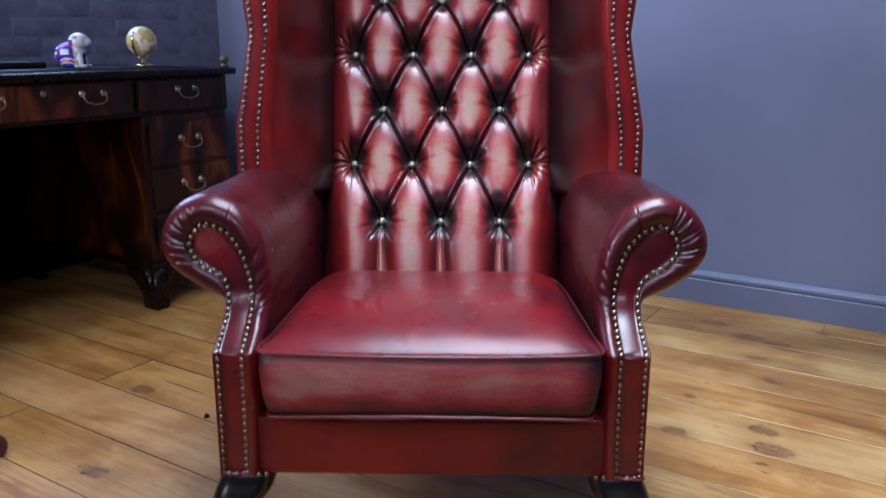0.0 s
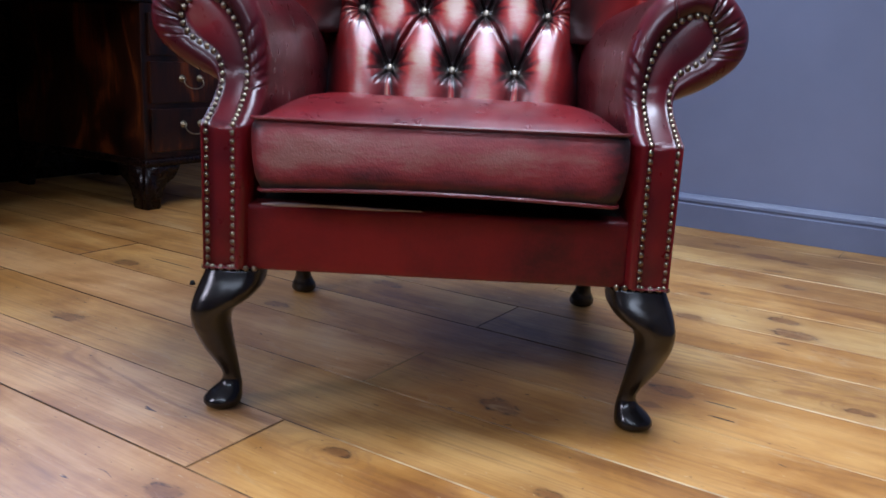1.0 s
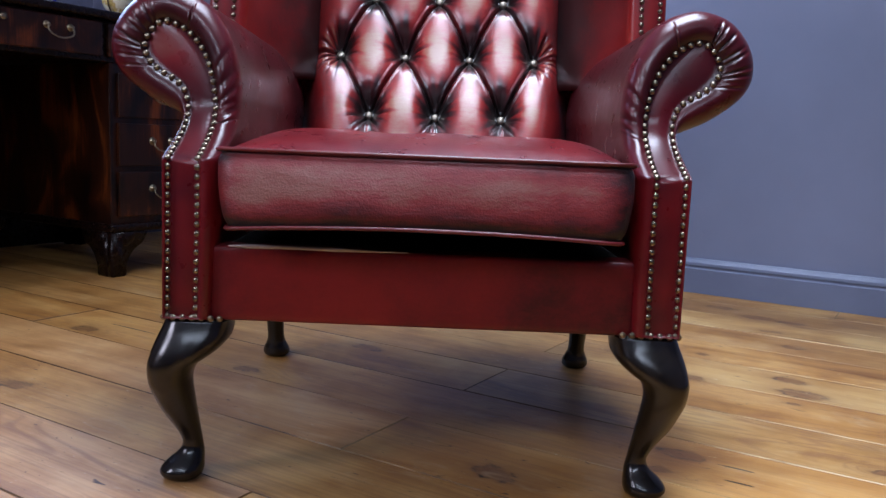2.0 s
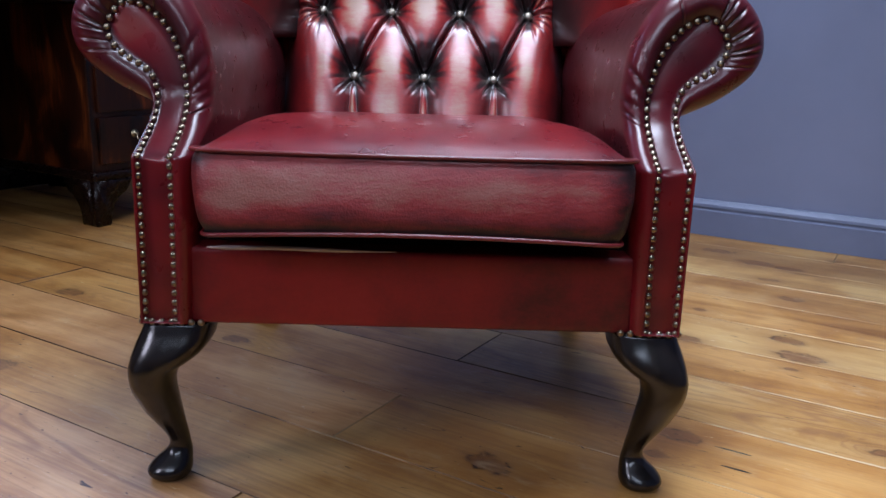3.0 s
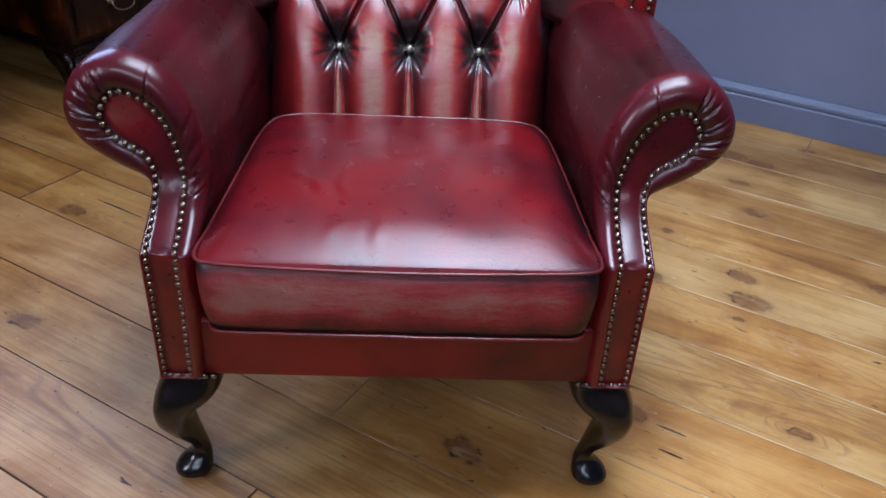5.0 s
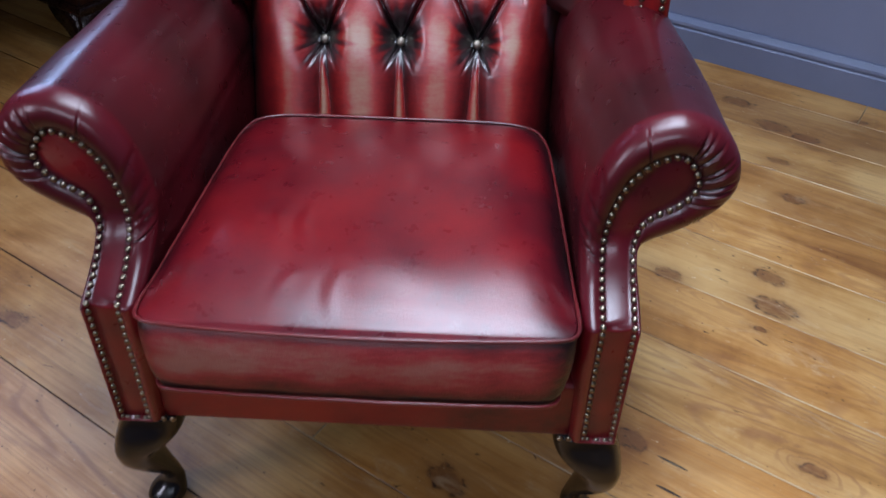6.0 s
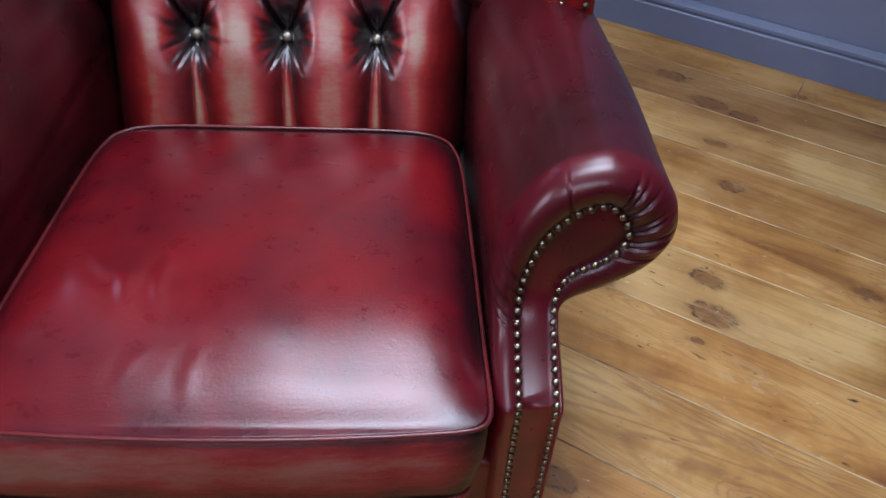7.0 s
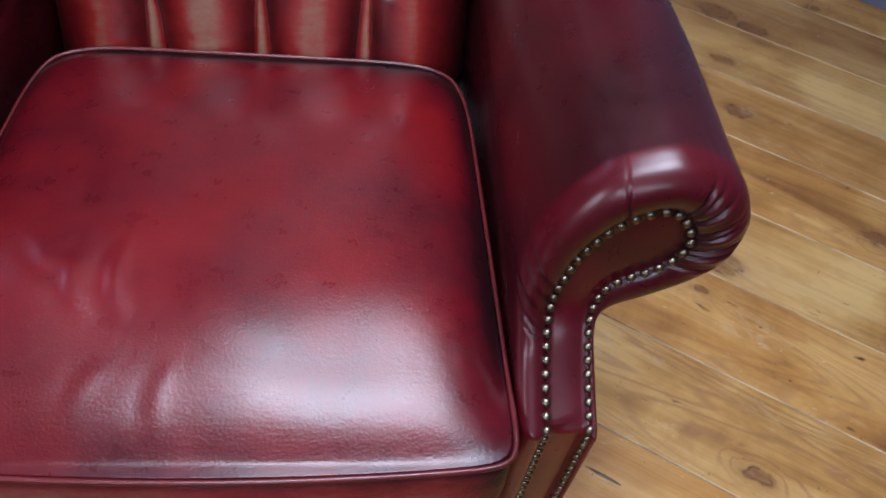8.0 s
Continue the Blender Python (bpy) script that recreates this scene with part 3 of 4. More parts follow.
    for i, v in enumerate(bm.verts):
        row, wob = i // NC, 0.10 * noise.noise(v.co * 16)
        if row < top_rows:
            # top: tone drops towards the seams
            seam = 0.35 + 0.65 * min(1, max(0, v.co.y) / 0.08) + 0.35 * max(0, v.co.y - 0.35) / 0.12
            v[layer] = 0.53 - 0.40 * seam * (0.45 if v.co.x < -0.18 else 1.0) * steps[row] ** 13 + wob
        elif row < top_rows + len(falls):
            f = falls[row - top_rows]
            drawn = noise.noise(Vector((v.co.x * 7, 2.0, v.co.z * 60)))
            # front: worn tan, darker at seams and ends; light from the left painted paler
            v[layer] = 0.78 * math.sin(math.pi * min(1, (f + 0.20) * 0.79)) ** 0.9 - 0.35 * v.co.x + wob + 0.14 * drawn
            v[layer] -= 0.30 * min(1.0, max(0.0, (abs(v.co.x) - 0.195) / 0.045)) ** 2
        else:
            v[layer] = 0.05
    bm.verts.index_update()
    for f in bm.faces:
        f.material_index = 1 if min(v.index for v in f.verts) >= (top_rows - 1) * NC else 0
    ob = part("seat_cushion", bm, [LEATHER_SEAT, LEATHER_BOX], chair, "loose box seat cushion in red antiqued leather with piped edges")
    for f, name in ((0.0, "top"), (1.0, "bottom")):
        src = rings[top_rows - 1] if f == 0 else rings[top_rows + len(falls) - 1]
        pts = []
        for k, p in enumerate(src):
            cx, cy = p[0] / 0.25, (p[1] - 0.2225) / 0.2575
            ln = math.hypot(cx, cy)
            sunk = 0.005 * min(1.0, max(0.0, (abs(cx) - 0.9) / 0.06)) * min(1.0, max(0.0, p[1] / 0.06)) if f == 0 else 0.0
            pts.append((p[0] + 0.003 * cx / ln, p[1] + 0.003 * cy / ln, p[2] - sunk + (0.001 if f == 0 else -0.001)))
        b2 = bmesh.new()
        tube(b2, pts, 0.0025, 8, closed=True)
        part("piping", b2, LEATHER_PIPE, ob, "stitched leather piping")
    return ob


BACK_SPINE = [(0.34, 0.520), (0.42, 0.546), (0.495, 0.574), (0.61, 0.628), (0.723, 0.664), (0.84, 0.695), (0.95, 0.722), (1.08, 0.748)]
DX, DZ, ROW0 = 0.1255, 0.1145, 0.495


def buttons():
    out = []
    for j in range(6):
        z = ROW0 + j * DZ
        xs = (-1, 0, 1) if j % 2 == 0 else (-1.5, -0.5, 0.5, 1.5)
        out += [(x * DX, z) for x in xs]
    return out


BUTTONS = buttons()


def backrest(chair):
    nx, nz = 350, 500
    X = np.linspace(-0.262, 0.262, nx)
    Z = np.linspace(0.345, 1.09, nz)
    xx, zz = np.meshgrid(X, Z)
    rel = (zz - ROW0) / DZ
    a = xx / DX + rel / 2
    b = -xx / DX + rel / 2

    def crown(f):
        return np.sqrt(np.clip(1 - np.abs(2 * (f - np.floor(f)) - 1) ** 2.9, 0, 1))

    # how far from each kind of fold, in metres
    per = math.hypot(1 / DX, 0.5 / DZ)
    da, db = np.abs(a - np.round(a)) / per, np.abs(b - np.round(b)) / per
    pit = np.zeros_like(xx)
    for bx, bz in BUTTONS:
        pit = np.maximum(pit, np.exp(-((xx - bx) / 0.022) ** 2 - ((zz - bz - 0.004) / 0.027) ** 2))
    low = np.clip((ROW0 - zz) / 0.048, 0, 1)
    low = low * low * (3 - 2 * low)
    # each diamond hangs: fullest below its middle
    hang = 1 - 0.36 * ((a - np.floor(a)) + (b - np.floor(b)) - 1)
    puff = (0.40 * crown(a) * crown(b) * hang + 0.56) * (1 - low)
    # below the last buttons two creases run down from each, and a narrow strip lies between them
    k = np.clip(np.round(xx / DX), -1, 1)
    dx = xx - k * DX
    drop = np.clip(ROW0 - zz, 0, 1)
    left, right = np.choose((k + 1).astype(int), [0.04, 0.05, 0.09]), np.choose((k + 1).astype(int), [0.10, 0.08, 0.04])
    lip = 0.0030 + drop * np.where(dx < 0, left, right)
    out = np.clip((np.abs(dx) - lip) / (DX / 2 - lip), 0, 1)
    flute = np.where(np.abs(dx) > lip, (1 - (1 - out) ** 3.0) ** 0.7, 0.24 * np.clip(1 - (dx / lip) ** 2, 0, 1))
    puff += low * (0.42 * flute + 0.58)
    side = np.clip((np.abs(xx) - 1.5 * DX + 0.01) / 0.03, 0, 1)
    side = side * side * (3 - 2 * side)
    rows = crown((rel - 1) / 2)
    rows = np.where(rel < 0.0, 1.0, rows)
    puff = puff * (1 - side) + (0.45 * rows + 0.55) * side
    puff = puff * (1 - pit)
    h = 0.050 * puff
    # the folded pleats: a groove with a raised lip on either side
    inside = (1 - low) * (1 - side)
    for d in (da, db):
        h += inside * (0.0028 * np.exp(-((d - 0.0048) / 0.0026) ** 2) - 0.0065 * np.exp(-(d / 0.0016) ** 2))
    edge = side * np.exp(-((np.abs(xx) - 0.2) / 0.035) ** 2)
    for j in (1, 3, 5):
        d = np.abs(zz - ROW0 - j * DZ - 0.003)
        h += edge * (0.0035 * np.exp(-((d - 0.005) / 0.0030) ** 2) - 0.0065 * np.exp(-(d / 0.0022) ** 2))
    rng = np.random.default_rng(4)
    crests = np.zeros_like(xx)
    for bx, bz in BUTTONS:
        # fine gathers fanning out round each button
        ang = np.arctan2(xx - bx, bz - zz)
        rad = np.sqrt((xx - bx) ** 2 + (zz - bz) ** 2)
        fan = np.exp(-((rad - 0.026) / 0.012) ** 2)
        kk, ph = rng.integers(9, 14), rng.uniform(0, 6)
        if abs(bx) > 1.4 * DX:
            # slack drawn in from the sides: deep pleats towards the wings
            beyond = np.clip((np.sign(bx) * (xx - bx)) / 0.008, 0, 1)
            wide = np.exp(-((rad - 0.030) / 0.018) ** 2) * beyond
            pleat = np.sin(ang * 15 + ph)
            h -= 0.0050 * wide * np.clip(pleat, 0, 1) ** 1.5
            crests = np.maximum(crests, wide * np.clip(-pleat, 0, 1))
        h -= 0.0016 * fan * np.clip(np.sin(ang * kk + ph + 1.5 * np.sin(ang * 3 + ph)), 0, 1) ** 2
    # ragged dark stars round the buttons: sprayed antiquing with the pits' shade painted in, worn off the crowns
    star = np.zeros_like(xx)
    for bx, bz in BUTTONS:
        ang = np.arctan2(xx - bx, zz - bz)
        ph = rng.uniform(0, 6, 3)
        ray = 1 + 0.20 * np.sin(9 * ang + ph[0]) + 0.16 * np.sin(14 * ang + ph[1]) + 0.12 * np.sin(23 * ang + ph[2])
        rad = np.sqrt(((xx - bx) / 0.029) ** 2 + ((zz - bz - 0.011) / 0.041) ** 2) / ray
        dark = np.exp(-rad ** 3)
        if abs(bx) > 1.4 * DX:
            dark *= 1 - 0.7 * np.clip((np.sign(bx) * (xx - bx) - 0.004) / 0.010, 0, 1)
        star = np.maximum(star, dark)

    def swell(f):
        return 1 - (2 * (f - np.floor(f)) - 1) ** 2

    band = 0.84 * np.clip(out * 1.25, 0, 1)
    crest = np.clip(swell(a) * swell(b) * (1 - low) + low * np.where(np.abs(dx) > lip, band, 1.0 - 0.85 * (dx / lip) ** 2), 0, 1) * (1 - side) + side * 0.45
    # pleat crests coloured paler to stand for the light they catch
    rub_shade = (0.36 + 0.52 * crest ** 1.3) * (1 - star) + 0.02 + 0.55 * crests
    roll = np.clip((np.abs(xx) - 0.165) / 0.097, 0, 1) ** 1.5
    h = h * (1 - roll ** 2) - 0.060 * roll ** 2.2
    # the colour also darkens down the rolled sides
    rub_shade = rub_shade * (1 - 0.55 * roll ** 1.5)
    curve = spline(BACK_SPINE, 10)
    spine_z = [float(r[0]) for r in curve]
    spine_y = [float(r[1]) for r in curve]
    yy = np.interp(zz, spine_z, spine_y) + 0.010
    lean = radians(20)
    P = np.stack([xx, yy - h * math.cos(lean), zz + h * math.sin(lean)], -1).reshape(-1, 3)
    faces = [(j * nx + i, j * nx + i + 1, (j + 1) * nx + i + 1, (j + 1) * nx + i) for j in range(nz - 1) for i in range(nx - 1)]
    me = bpy.data.meshes.new("backrest")
    me.from_pydata(P.tolist(), [], faces)
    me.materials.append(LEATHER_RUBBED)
    me.attributes.new("rub_shade", "FLOAT", "POINT").data.foreach_set("value", rub_shade.reshape(-1).astype(np.float32))
    me.polygons.foreach_set("use_smooth", [True] * len(me.polygons))
    ob = new("backrest", me)
    ob.parent = chair
    tagged(ob, "deep-buttoned backrest in red antiqued leather")
    bm = bmesh.new()
    lathe(bm, [(0.0080, -0.004), (0.0083, 0.0025), (0.0072, 0.0055), (0.0045, 0.0074), (0.0012, 0.0080)], 14)
    me = mesh_of("button", bm, BUTTON_METAL)
    for x, z in BUTTONS:
        y = float(np.interp(z, spine_z, spine_y)) + 0.010
        put_nail((x, y - 0.004, z + 0.001), (0, -math.cos(lean), math.sin(lean)), ob, me, "button")
    return ob


# wing: height, inner edge, inner nails, outer nails, outer edge, front
WING = [(0.56, .330, .350, .378, .392, .430), (0.62, .328, .349, .378, .391, .430), (0.71, .325, .345, .377, .389, .430), (0.80, .315, .332, .361, .371, .430),
        (0.883, .303, .320, .346, .356, .430), (0.94, .301, .320, .350, .362, .428), (1.00, .305, .324, .356, .369, .424), (1.08, .31, .33, .36, .372, .43)]


def wing(side, chair):
    rings = []
    for z in np.linspace(0.56, 1.08, 40):
        xi, ni, no, xo, yf = (table(z, WING, c) for c in (1, 2, 3, 4, 5))
        back = table(z, BACK_SPINE, 1)
        sec = [(xi + 0.001, yf + 0.030), (xi - 0.001, yf + 0.014), (xi + 0.004, yf + 0.004), (xi + 0.011, yf), (ni, yf + 0.001), ((ni + no) / 2, yf - 0.003), (no, yf + 0.001),
               (xo - 0.005, yf + 0.001), (xo - 0.001, yf + 0.006), (xo, yf + 0.02), (xo - 0.006, yf + 0.12), (0.335, back + 0.09), (0.22, back + 0.09), (0.235, back - 0.01),
               (0.262, back - 0.05), (0.295, (back + yf) / 2 - 0.012)]
        rings.append([(side * x, y, z) for x, y in sec])
    bm = bmesh.new()
    loft(bm, rings)
    layer = bm.verts.layers.float.new("rub_shade")
    bm.verts.ensure_lookup_table()
    # tones round the section; the dark towards the backrest is painted shade
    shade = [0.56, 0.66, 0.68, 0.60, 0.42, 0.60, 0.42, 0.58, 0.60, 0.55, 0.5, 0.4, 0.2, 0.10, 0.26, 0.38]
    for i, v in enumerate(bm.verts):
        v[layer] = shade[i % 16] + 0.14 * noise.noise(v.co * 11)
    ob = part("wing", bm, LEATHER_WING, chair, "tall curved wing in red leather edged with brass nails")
    for col in (2, 3):
        line = [(table(z, WING, col), table(z, WING, 5) + 0.001, z) for z in np.linspace(0.628, 0.985, 30)]
        for x, y, z in even(line, 0.0122):
            put_nail((side * x, y - 0.001, z), (0, -1, 0), ob)
    return ob


# front leg: height, outer edge, inner edge
LEG = [(0.0, .330, .293), (0.004, .336, .286), (0.012, .339, .283), (0.022, .332, .283), (0.034, .318, .284), (0.046, .312, .286), (0.06, .315, .287), (0.075, .322, .288),
       (0.098, .333, .289), (0.118, .339, .290), (0.136, .343, .291), (0.150, .344, .290), (0.163, .344, .284), (0.172, .343, .271), (0.182, .341, .258), (0.194, .337, .249), (0.208, .331, .246), (0.2215, .326, .245)]


def front_leg(side, chair):
    bm = bmesh.new()
    rings = []
    for z, xo, xi in [tuple(p) for p in spline(LEG, 3)]:
        w = (xo - xi) / 2
        yb = (0.325 - xo) + 0.024 * (1 - z / 0.2215) + 2 * w
        yf = (0.325 - xo) * (1 + 0.2 * min(1, max(0, (z - 0.08) / 0.05))) + 0.024 * (1 - z / 0.2215) - 0.007 * math.exp(-((z - 0.155) / 0.045) ** 2)
        d = (yb - yf) / 2
        cx, cy = (xo + xi) / 2 - (0.008 * (1 - z / 0.2215) if side > 0 else 0.0), yf + d
        e = 2 / (2.2 + 1.3 * min(1, max(0, (z - 0.11) / 0.11)) ** 1.5)
        ring = []
        for k in range(28):
            t = 2 * math.pi * k / 28
            c, s = math.cos(t), math.sin(t)
            ring.append((side * (cx + w * math.copysign(abs(c) ** e, c)), cy + d * math.copysign(abs(s) ** e, s), z))
        rings.append(ring)
    loft(bm, rings)
    return part("front_leg", bm, EBONY, chair, "ebonised cabriole front leg with pad foot")


def back_leg(side, chair):
    prof = [(0.0, 0.655, 0.020), (0.006, 0.655, 0.026), (0.016, 0.654, 0.026), (0.030, 0.650, 0.020), (0.045, 0.645, 0.0165), (0.09, 0.632, 0.018), (0.15, 0.615, 0.021), (0.225, 0.600, 0.024)]
    bm = bmesh.new()
    rings = [[(side * 0.310 + r * math.cos(t), y + r * math.sin(t), z) for t in (2 * math.pi * k / 20 for k in range(20))] for z, y, r in [tuple(p) for p in spline(prof, 3)]]
    loft(bm, rings)
    return part("back_leg", bm, EBONY, chair, "ebonised back leg with small pad foot")


def wing_chair():
    chair = empty("wing_chair", CHAIR, "oxblood leather deep-buttoned wing chair with brass nails and dark legs", "armchair")
    bm = boxed(-0.266, 0.266, 0.0045, 0.05, 0.2215, 0.316, 0.005, 3)
    bmesh.ops.subdivide_edges(bm, edges=bm.edges[:], cuts=15, use_grid_fill=True)
    layer = bm.verts.layers.float.new("rub_shade")
    for v in bm.verts:
        v[layer] = 0.56 - 0.16 * math.exp(-((v.co.x - 0.16) / 0.06) ** 2) - 0.10 * max(0.0, abs(v.co.x) - 0.2) / 0.06 + 0.10 * noise.noise(v.co * 9)
    rail = part("front_rail", bm, LEATHER_RAIL, chair, "plain red leather front rail")
    # left half only, coloured pale to stand for the window's glint on the edge
    b2 = bmesh.new()
    tube(b2, [(x, 0.006 + 0.002 * math.sin(x * 30), 0.3165) for x in np.linspace(-0.243, -0.02, 30)], [0.0025 * min(1, (i + 1) / 4) * min(1, (30 - i) / 14) + 0.0004 for i in range(30)], 8)
    part("rail_piping", b2, HIGHLIGHT_PIPE, rail, "leather edge coloured pale for its highlight")
    part("seat_deck", boxed(-0.264, 0.264, 0.05, 0.60, 0.224, 0.311, 0.004), DECK, chair, "black cloth seat deck")
    bm = bmesh.new()
    for s in (-1, 1):
        box(bm, min(s * 0.29, s * 0.322), max(s * 0.29, s * 0.322), 0.56, 0.70, 0.2225, 0.47, 0.010, 3)
    box(bm, -0.335, 0.335, 0.66, 0.735, 0.2225, 0.62, 0.015, 3)
    part("outer_back", bm, LEATHER, chair, "plain leather back and side panels")
    bm = bmesh.new()
    rings = []
    for z, y in ((0.58, 0.70), (0.75, 0.745), (0.95, 0.795), (1.07, 0.83), (1.09, 0.825)):
        w = table(z, WING, 4) - 0.02 if z < 1.08 else 0.33
        rings.append([(-w, y, z), (w, y, z), (w - 0.01, y + 0.03, z), (-w + 0.01, y + 0.03, z)])
    loft(bm, rings)
    part("back_shell", bm, LEATHER, chair, "plain leather outside back")
    bm = bmesh.new()
    tube(bm, [(x, 0.775 - 0.10 * (x / 0.36) ** 4, 1.075 + 0.015 * math.cos(x * 4)) for x in np.linspace(-0.36, 0.36, 40)], 0.045, 16)
    part("crest", bm, LEATHER, chair, "rolled leather top edge")
    backrest(chair)
    for s in (-1, 1):
        arm(s, chair)
        wing(s, chair)
        front_leg(s, chair)
        back_leg(s, chair)
    cushion(chair)
    return chair


wing_chair()


# ---------------------------------------------------------------- the desk
DU, DW0, DW1, DTOP = -1.585, -0.29, 1.105, 0.785


def bail_handle(parent, v, z):
    """A swan-neck drawer handle on two rosettes, on the desk's front."""
    h = part("handle", lathe_across([(0.013, 0.0), (0.013, 0.002), (0.009, 0.005), (0.005, 0.010), (0.006, 0.014), (0.003, 0.016)], v - 0.036, z), BRASS, parent, "brass swan-neck handle")
    part("rosette", lathe_across([(0.013, 0.0), (0.013, 0.002), (0.009, 0.005), (0.005, 0.010), (0.006, 0.014), (0.003, 0.016)], v + 0.036, z), BRASS, h)
    pts = spline([(DU + 0.012, v - 0.036, z), (DU + 0.018, v - 0.038, z - 0.014), (DU + 0.022, v - 0.027, z - 0.026), (DU + 0.022, v, z - 0.032),
                  (DU + 0.022, v + 0.027, z - 0.026), (DU + 0.018, v + 0.038, z - 0.014), (DU + 0.012, v + 0.036, z)], 5)
    part("bail", tube(bmesh.new(), pts, 0.0023, 8), BRASS, h)


def lathe_across(profile, v, z):
    bm = bmesh.new()
    loft(bm, [[(DU + d, v + r * math.cos(t), z + r * math.sin(t)) for t in (2 * math.pi * k / 16 for k in range(16))] for r, d in profile])
    return bm


def desk():
    d = empty("pedestal_desk", ROOM, "dark mahogany pedestal desk with flame veneer drawers and brass handles", "desk")
    depth = -2.33
    bm = boxed(depth, DU + 0.022, DW0 - 0.02, DW1 + 0.02, DTOP - 0.024, DTOP, 0.007, 3)
    part("desktop", bm, DARK_MAHOGANY, d, "moulded dark mahogany desktop")
    part("leather_inset", boxed(depth + 0.06, DU - 0.05, DW0 + 0.05, DW1 - 0.05, DTOP + 0.0005, DTOP + 0.0022), BLACK, d, "black tooled leather writing surface")
    part("frieze", boxed(depth + 0.02, DU - 0.008, DW0 + 0.005, DW1 - 0.005, 0.640, DTOP - 0.0245, 0.003), DARK_MAHOGANY, d)
    part("back_panel", boxed(depth + 0.004, depth + 0.018, DW0 + 0.01, DW1 - 0.01, 0.006, 0.6395, 0.002), DARK_MAHOGANY, d)
    # three frieze drawers and three drawers in each pedestal
    for a, b, hs, lock in ((DW0 + 0.03, 0.095, (-0.098,), 0), (0.115, 0.705, (0.255, 0.567), 1), (0.725, DW1 - 0.03, (0.914,), 0)):
        f = part("drawer", boxed(DU - 0.009, DU + 0.004, a, b, 0.655, 0.752, 0.003), MAHOGANY, d, "flame mahogany drawer front", smooth=False)
        for h in hs:
            bail_handle(f, h, 0.722)
        if lock:
            part("keyhole", lathe_across([(0.009, 0.003), (0.009, 0.007), (0.004, 0.008)], 0.411, 0.727), BRASS, f)
    for a, b in ((DW0 + 0.015, DW0 + 0.375), (0.735, 1.090)):
        part("pedestal", boxed(depth + 0.03, DU - 0.010, a, b, 0.150, 0.6395, 0.003), MAHOGANY, d, "mahogany pedestal carcass", smooth=False)
        part("base_moulding", boxed(depth + 0.02, DU + 0.012, a - 0.014, b + 0.014, 0.135, 0.160, 0.007, 3), DARK_MAHOGANY, d)
        for z0, z1 in ((0.482, 0.612), (0.335, 0.465), (0.180, 0.318)):
            f = part("drawer", boxed(DU - 0.011, DU + 0.002, a + 0.024, b - 0.018, z0, z1, 0.003), MAHOGANY, d, "flame mahogany drawer front", smooth=False)
            bail_handle(f, (a + b) / 2 + 0.003, z1 - 0.052)
        # bracket feet with a curved inner edge
        for u0, sgn in ((DU + 0.010, -1), (depth + 0.02, 1)):
            for v0, t in ((a - 0.012, 1), (b + 0.012, -1)):
                prof = spline([(0.0, 0.0), (0.045, 0.0), (0.050, 0.03), (0.062, 0.06), (0.085, 0.085), (0.11, 0.10), (0.13, 0.1345)], 3)
                outline = [(0.0, 0.1345), *[tuple(p) for p in prof]]
                bm = bmesh.new()
                loft(bm, [[(u0 + sgn * w, v0 + t * q, z) for q, z in outline] for w in (0.0, 0.022)])
                loft(bm, [[(u0 + sgn * (0.0225 + q), v0 + t * w, z) for q, z in outline] for w in (0.0005, 0.022)])
                part("bracket_foot", bm, DARK_MAHOGANY, d)
    return d


desk()


def bulldog():
    """A seated glazed bulldog figurine, one mesh; draped with a striped flag."""
    bm = bmesh.new()
    spec = [((-0.010, 0, 0.048), 0.046, (1.1, 1.1, 1.02)), ((0.022, 0, 0.062), 0.034, (0.9, 1.0, 1.15)), ((0.030, 0, 0.094), 0.039, (0.95, 1.08, 0.86)),
            ((0.058, 0, 0.092), 0.019, (0.9, 1.25, 0.9)), ((0.054, 0.013, 0.090), 0.011, (1, 1, 1.2)), ((0.054, -0.013, 0.090), 0.011, (1, 1, 1.2)),
            ((0.026, 0.037, 0.112), 0.010, (1, 0.6, 0.9)), ((0.026, -0.037, 0.112), 0.010, (1, 0.6, 0.9)),
            ((0.036, 0.026, 0.026), 0.013, (1, 1, 2.0)), ((0.036, -0.026, 0.026), 0.013, (1, 1, 2.0)), ((0.046, 0.027, 0.007), 0.012, (1.3, 1, 0.6)), ((0.046, -0.027, 0.007), 0.012, (1.3, 1, 0.6)),
            ((0.0, 0.040, 0.022), 0.022, (1.4, 0.8, 1.0)), ((0.0, -0.040, 0.022), 0.022, (1.4, 0.8, 1.0)), ((0.022, 0.040, 0.006), 0.010, (1.6, 1, 0.6)), ((0.022, -0.040, 0.006), 0.010, (1.6, 1, 0.6))]
    for at, r, st in spec:
        ball(bm, at, r, 20, 14, st)
    for f in bm.faces:
        c = f.calc_center_median()
        if c.x > 0.03 and abs(c.y) < 0.017 and c.z < 0.055:
            f.material_index = 1
        if c.x < 0.022 and c.z < 0.098:
            stripe = abs((c.z * 1.2 + c.y) % 0.045 - 0.022)
            f.material_index = 1 if stripe > 0.011 else (2 if stripe < 0.006 else 0)
    ob = new("bulldog_figurine", mesh_of("bulldog_figurine", bm, [CERAMIC, CERAMIC_BLUE, CERAMIC_RED]))
    ob.matrix_world = ROOM @ pose(-1.90, 0.722, DTOP + 0.0022, 0, 0, 38) @ Matrix.Scale(0.88, 4)
    return tagged(ob, "white glazed bulldog figurine with a red, white and blue back", "figurine")


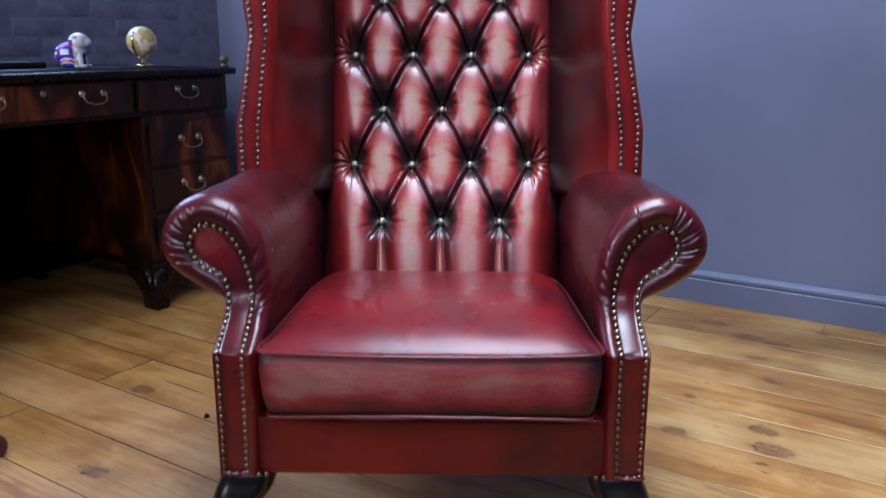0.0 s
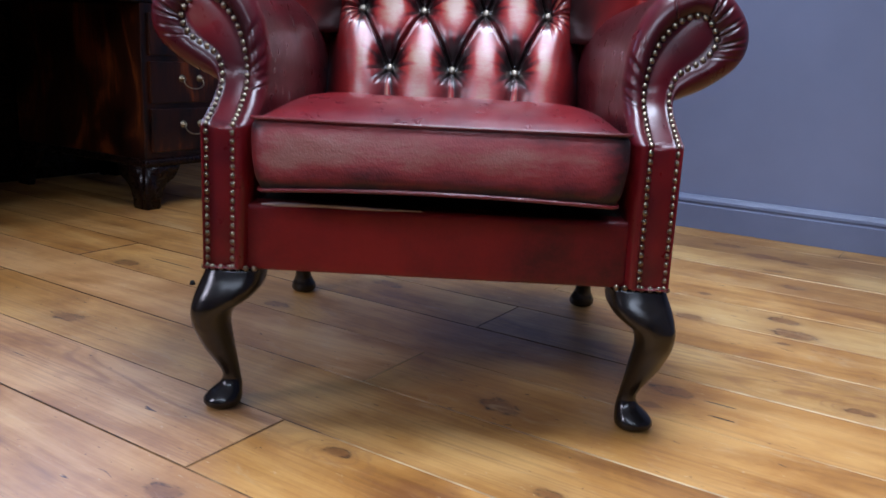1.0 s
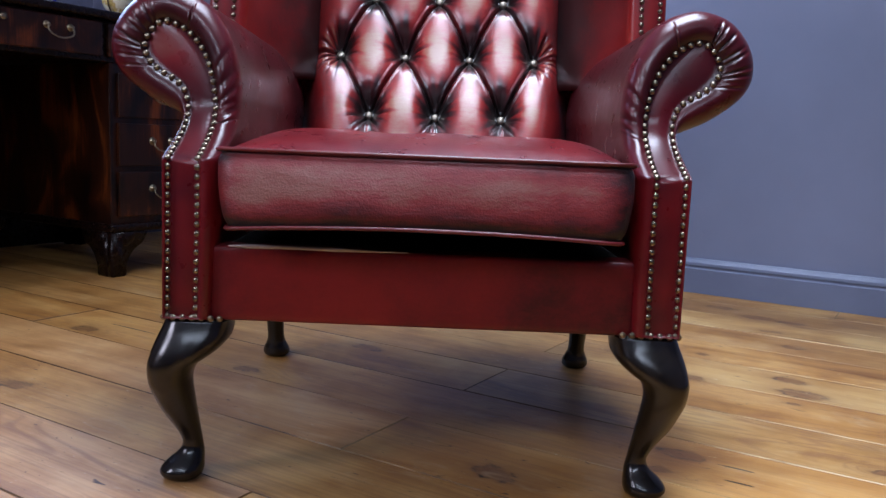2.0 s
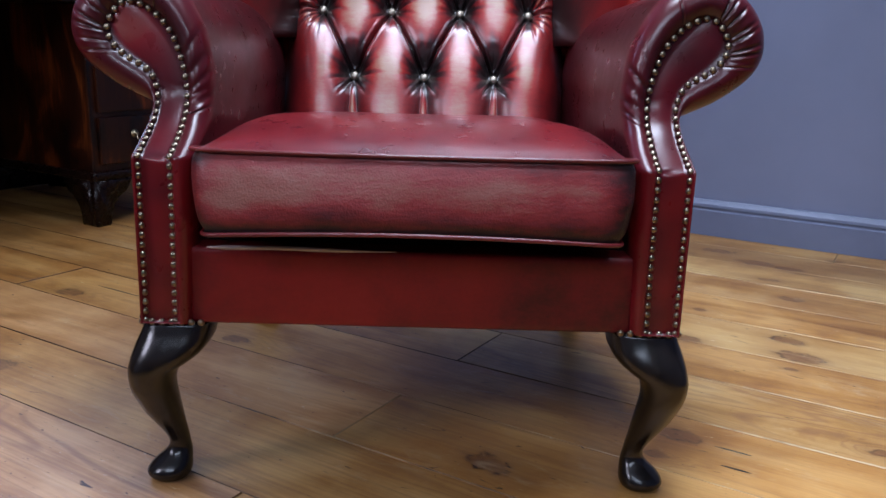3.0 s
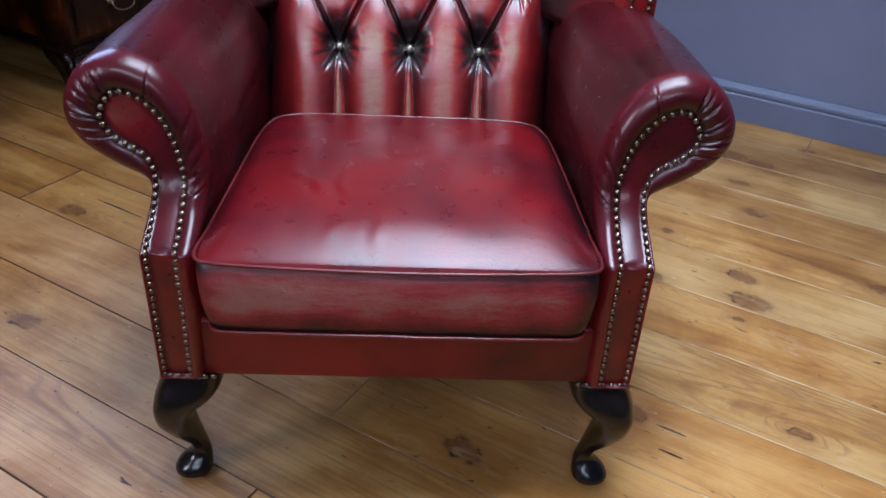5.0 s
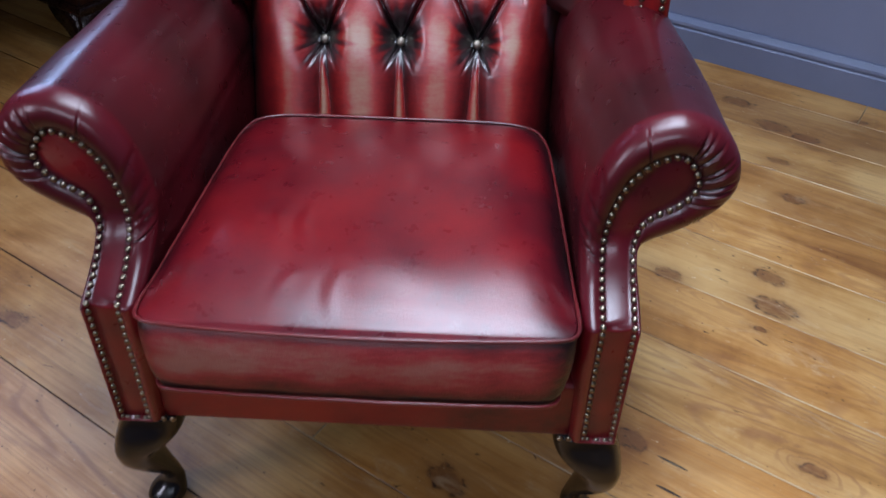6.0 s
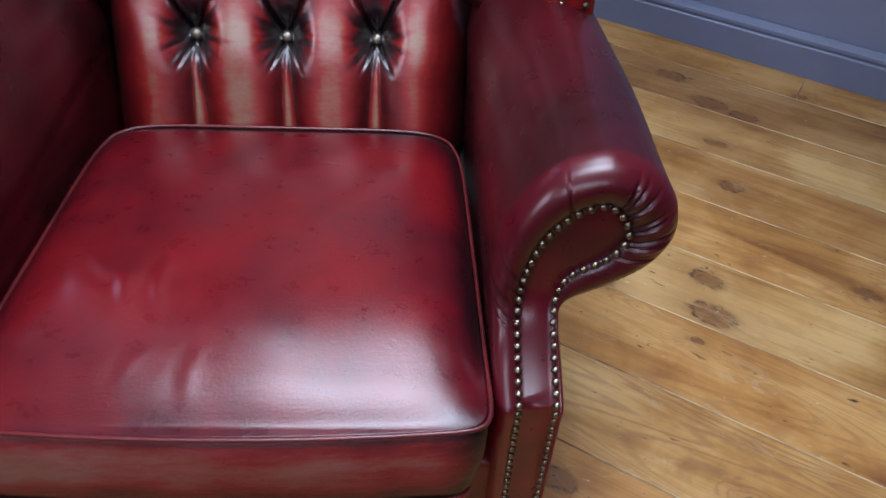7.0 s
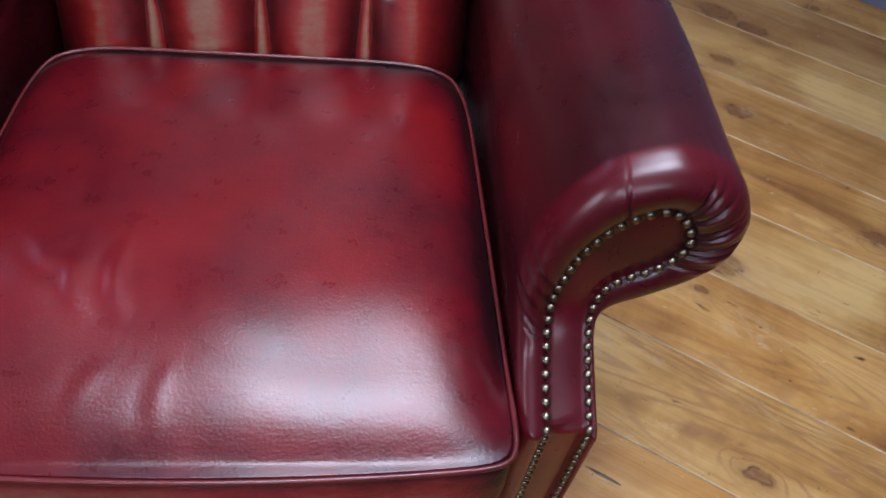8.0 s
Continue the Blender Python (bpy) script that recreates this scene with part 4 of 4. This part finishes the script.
def desk_globe():
    g = empty("desk_globe", ROOM @ pose(-1.88, 0.985, DTOP + 0.0022, 0, 0, 20) @ Matrix.Scale(1.13, 4), "small gold and cream desk globe on a brass stand", "globe")
    bm = bmesh.new()
    ball(bm, (0, 0, 0.075), 0.046, 28, 18)
    n = Nodes("globe_map")
    co = n.add("TexCoord").outputs["Object"]
    lands = n.noise(co, 26.0, 5.0, 0.6, 0.6)
    col = n.ramp(lands, [(0.46, (0.78, 0.70, 0.50)), (0.52, (0.50, 0.33, 0.10)), (0.60, (0.62, 0.46, 0.16))])
    part("sphere", bm, n.set(Base_Color=col, Roughness=0.25), g, "cream globe with gold land")
    ring = [(0.0, 0.052 * math.cos(t), 0.075 + 0.052 * math.sin(t)) for t in (radians(a) for a in range(-215, 45, 10))]
    part("meridian", tube(bmesh.new(), ring, 0.0028, 8), GOLD, g)
    part("stand", lathe(bmesh.new(), [(0.029, 0.0), (0.030, 0.004), (0.022, 0.007), (0.008, 0.010), (0.005, 0.016), (0.006, 0.024), (0.003, 0.0235)], 24), GOLD, g)
    return g


bulldog()
desk_globe()


def monitor():
    m = empty("computer_monitor", ROOM @ pose(-2.02, 0.36, DTOP + 0.0022), "black flat computer monitor on a low base", "monitor")
    part("base", boxed(-0.10, 0.12, -0.30, 0.27, 0.0, 0.022, 0.005), BLACK, m)
    part("stem", boxed(-0.04, -0.02, -0.05, 0.05, 0.0225, 0.12, 0.004), BLACK, m)
    part("screen", boxed(-0.018, 0.010, -0.45, 0.055, 0.05, 0.38, 0.006), BLACK, m)
    return m


monitor()


def floor_plug():
    ob = new("rubber_plug", mesh_of("rubber_plug", lathe(bmesh.new(), [(0.006, 0.0), (0.0065, 0.002), (0.0055, 0.006), (0.004, 0.009), (0.001, 0.010)], 16), BLACK))
    ob.matrix_world = ROOM @ pose(-0.818, 0.262, 0.0)
    return tagged(ob, "small black rubber plug lying on the floorboards", "plug")


# stand-in for an unclear dark red thing, placed so its edge comes into view
def turned_foot():
    prof = [(0.020, 0.0), (0.027, 0.006), (0.031, 0.020), (0.028, 0.034), (0.020, 0.042), (0.017, 0.048), (0.010, 0.052)]
    ob = new("wooden_foot", mesh_of("wooden_foot", lathe(bmesh.new(), prof, 24), plain("dark_red_wood", (0.07, 0.010, 0.010), 0.35)))
    ob.matrix_world = ROOM @ pose(-1.060, -0.118, 0.0)
    return tagged(ob, "dark red turned foot standing in for an unclear thing on the floorboards", "furniture foot")


# stand-in for an unidentified small object, placed to fit the camera's view
def desk_knob():
    ob = new("knobbed_ornament", mesh_of("knobbed_ornament", lathe(bmesh.new(), [(0.010, 0.0), (0.020, 0.002), (0.022, 0.008), (0.012, 0.014), (0.013, 0.020), (0.020, 0.028), (0.021, 0.038), (0.014, 0.048), (0.004, 0.052)], 24), plain("dull_olive_metal", (0.10, 0.085, 0.04), 0.5, 0.6, 0.5, 60.0)))
    ob.matrix_world = ROOM @ pose(-1.596, 1.100, DTOP) @ Matrix.Scale(0.75, 4)
    return tagged(ob, "small dull knobbed stand-in for an unclear object on the mahogany desk", "paperweight")


floor_plug()
turned_foot()
desk_knob()


# ---------------------------------------------------------------- pieces of the floor and the brick wall
def plank_mesh(length, width):
    bm = bmesh.new()
    x, y, c = length / 2, width / 2, 0.0014
    top = [(-x + c, -y + c, 0), (x - c, -y + c, 0), (x - c, y - c, 0), (-x + c, y - c, 0)]
    mid = [(-x, -y, -c), (x, -y, -c), (x, y, -c), (-x, y, -c)]
    low = [(-x, -y, -0.02), (x, -y, -0.02), (x, y, -0.02), (-x, y, -0.02)]
    loft(bm, [top, mid, low])
    bm.normal_update()
    for f in bm.faces:
        f.material_index = 1 if 0.2 < abs(f.normal.z) < 0.95 else 0
    return mesh_of("floorboard", bm, [PINE, PINE_EDGE], False)


# tones of the boards round the chair, cool light on the left painted in as pink: red, green, blue, growth lines
GOLDEN, TAN, PALE, PINKISH, ROSY, BROWN = (1.02, 0.89, 0.66, 0.5), (1.02, 0.925, 0.75, 0.6), (1.05, 1.05, 0.98, 0.9), (1.04, 0.94, 0.94, 0.25), (1.02, 0.92, 0.97, 1.0), (0.80, 0.74, 0.66, 0.6)
TONES = {-2: (TAN, GOLDEN), -1: (PINKISH, PINKISH), 0: (ROSY, GOLDEN), 1: (TAN, TAN), 2: (PINKISH, GOLDEN), 3: (GOLDEN, GOLDEN), 4: (TAN, PALE), 5: (TAN, TAN),
         6: (TAN, PALE), 7: (GOLDEN, TAN), 8: (TAN, (0.92, 0.83, 0.70, 0.7)), 9: (TAN, PALE), 10: (BROWN, BROWN), 11: (TAN, TAN)}


def floor():
    base = new("floor", mesh_of("floor", boxed(U0 - 0.15, U1 + 0.15, V0 - 0.15, V1 + 0.15, -0.06, -0.008), DARK_MAHOGANY, False))
    base.matrix_world = ROOM
    tagged(base, "waxed knotty pine floorboards", "floor", kind="structure")
    meshes = {}
    rng = random.Random(3)
    for k in range(-12, 13):
        # the boards by the wall are narrowed to fit the camera's view
        width = 0.1806 if k < 5 else 0.1770
        v0 = -0.291 + 0.1806 * min(k, 5) + 0.1770 * max(0, k - 5)
        if v0 < V0 - 0.1 or v0 > V1:
            continue
        cuts = [U0, -0.177, 2.2, U1] if k % 2 == 0 else [U0, -1.23, 1.35, U1]
        if k == 11:
            cuts = [U0, -1.6, 0.318, U1]
        for i, (a, b) in enumerate(zip(cuts, cuts[1:])):
            key = (round(b - a, 3), width)
            if key not in meshes:
                meshes[key] = plank_mesh(b - a - 0.0008, width - 0.0006)
            ob = new("floorboard", meshes[key])
            ob.parent = base
            ob.color = TONES[k][min(i, 1)] if k in TONES else rng.choice((TAN, GOLDEN, PALE, ROSY))
            ob.matrix_basis = pose((a + b) / 2, v0 + width / 2, rng.uniform(-0.0008, 0.0))
    return base


def bricks():
    bm = boxed(-0.012, 0.0016, -0.1075, 0.1075, -0.0345, 0.0345, 0.006, 2)
    me = mesh_of("brick", bm, BRICK_PAINT)
    rng = random.Random(8)
    for row in range(16):
        z = 0.0385 + row * 0.074
        for col in range(11):
            v = -0.62 + col * 0.221 + (0.11 if row % 2 else 0.0)
            if v > 1.60:
                continue
            ob = new("brick", me)
            ob.parent = WEST
            ob.matrix_basis = pose(U0 + rng.uniform(-0.0024, 0.0006), v, z, rng.uniform(-1, 1), 0, rng.uniform(-1, 1))


floor()
bricks()
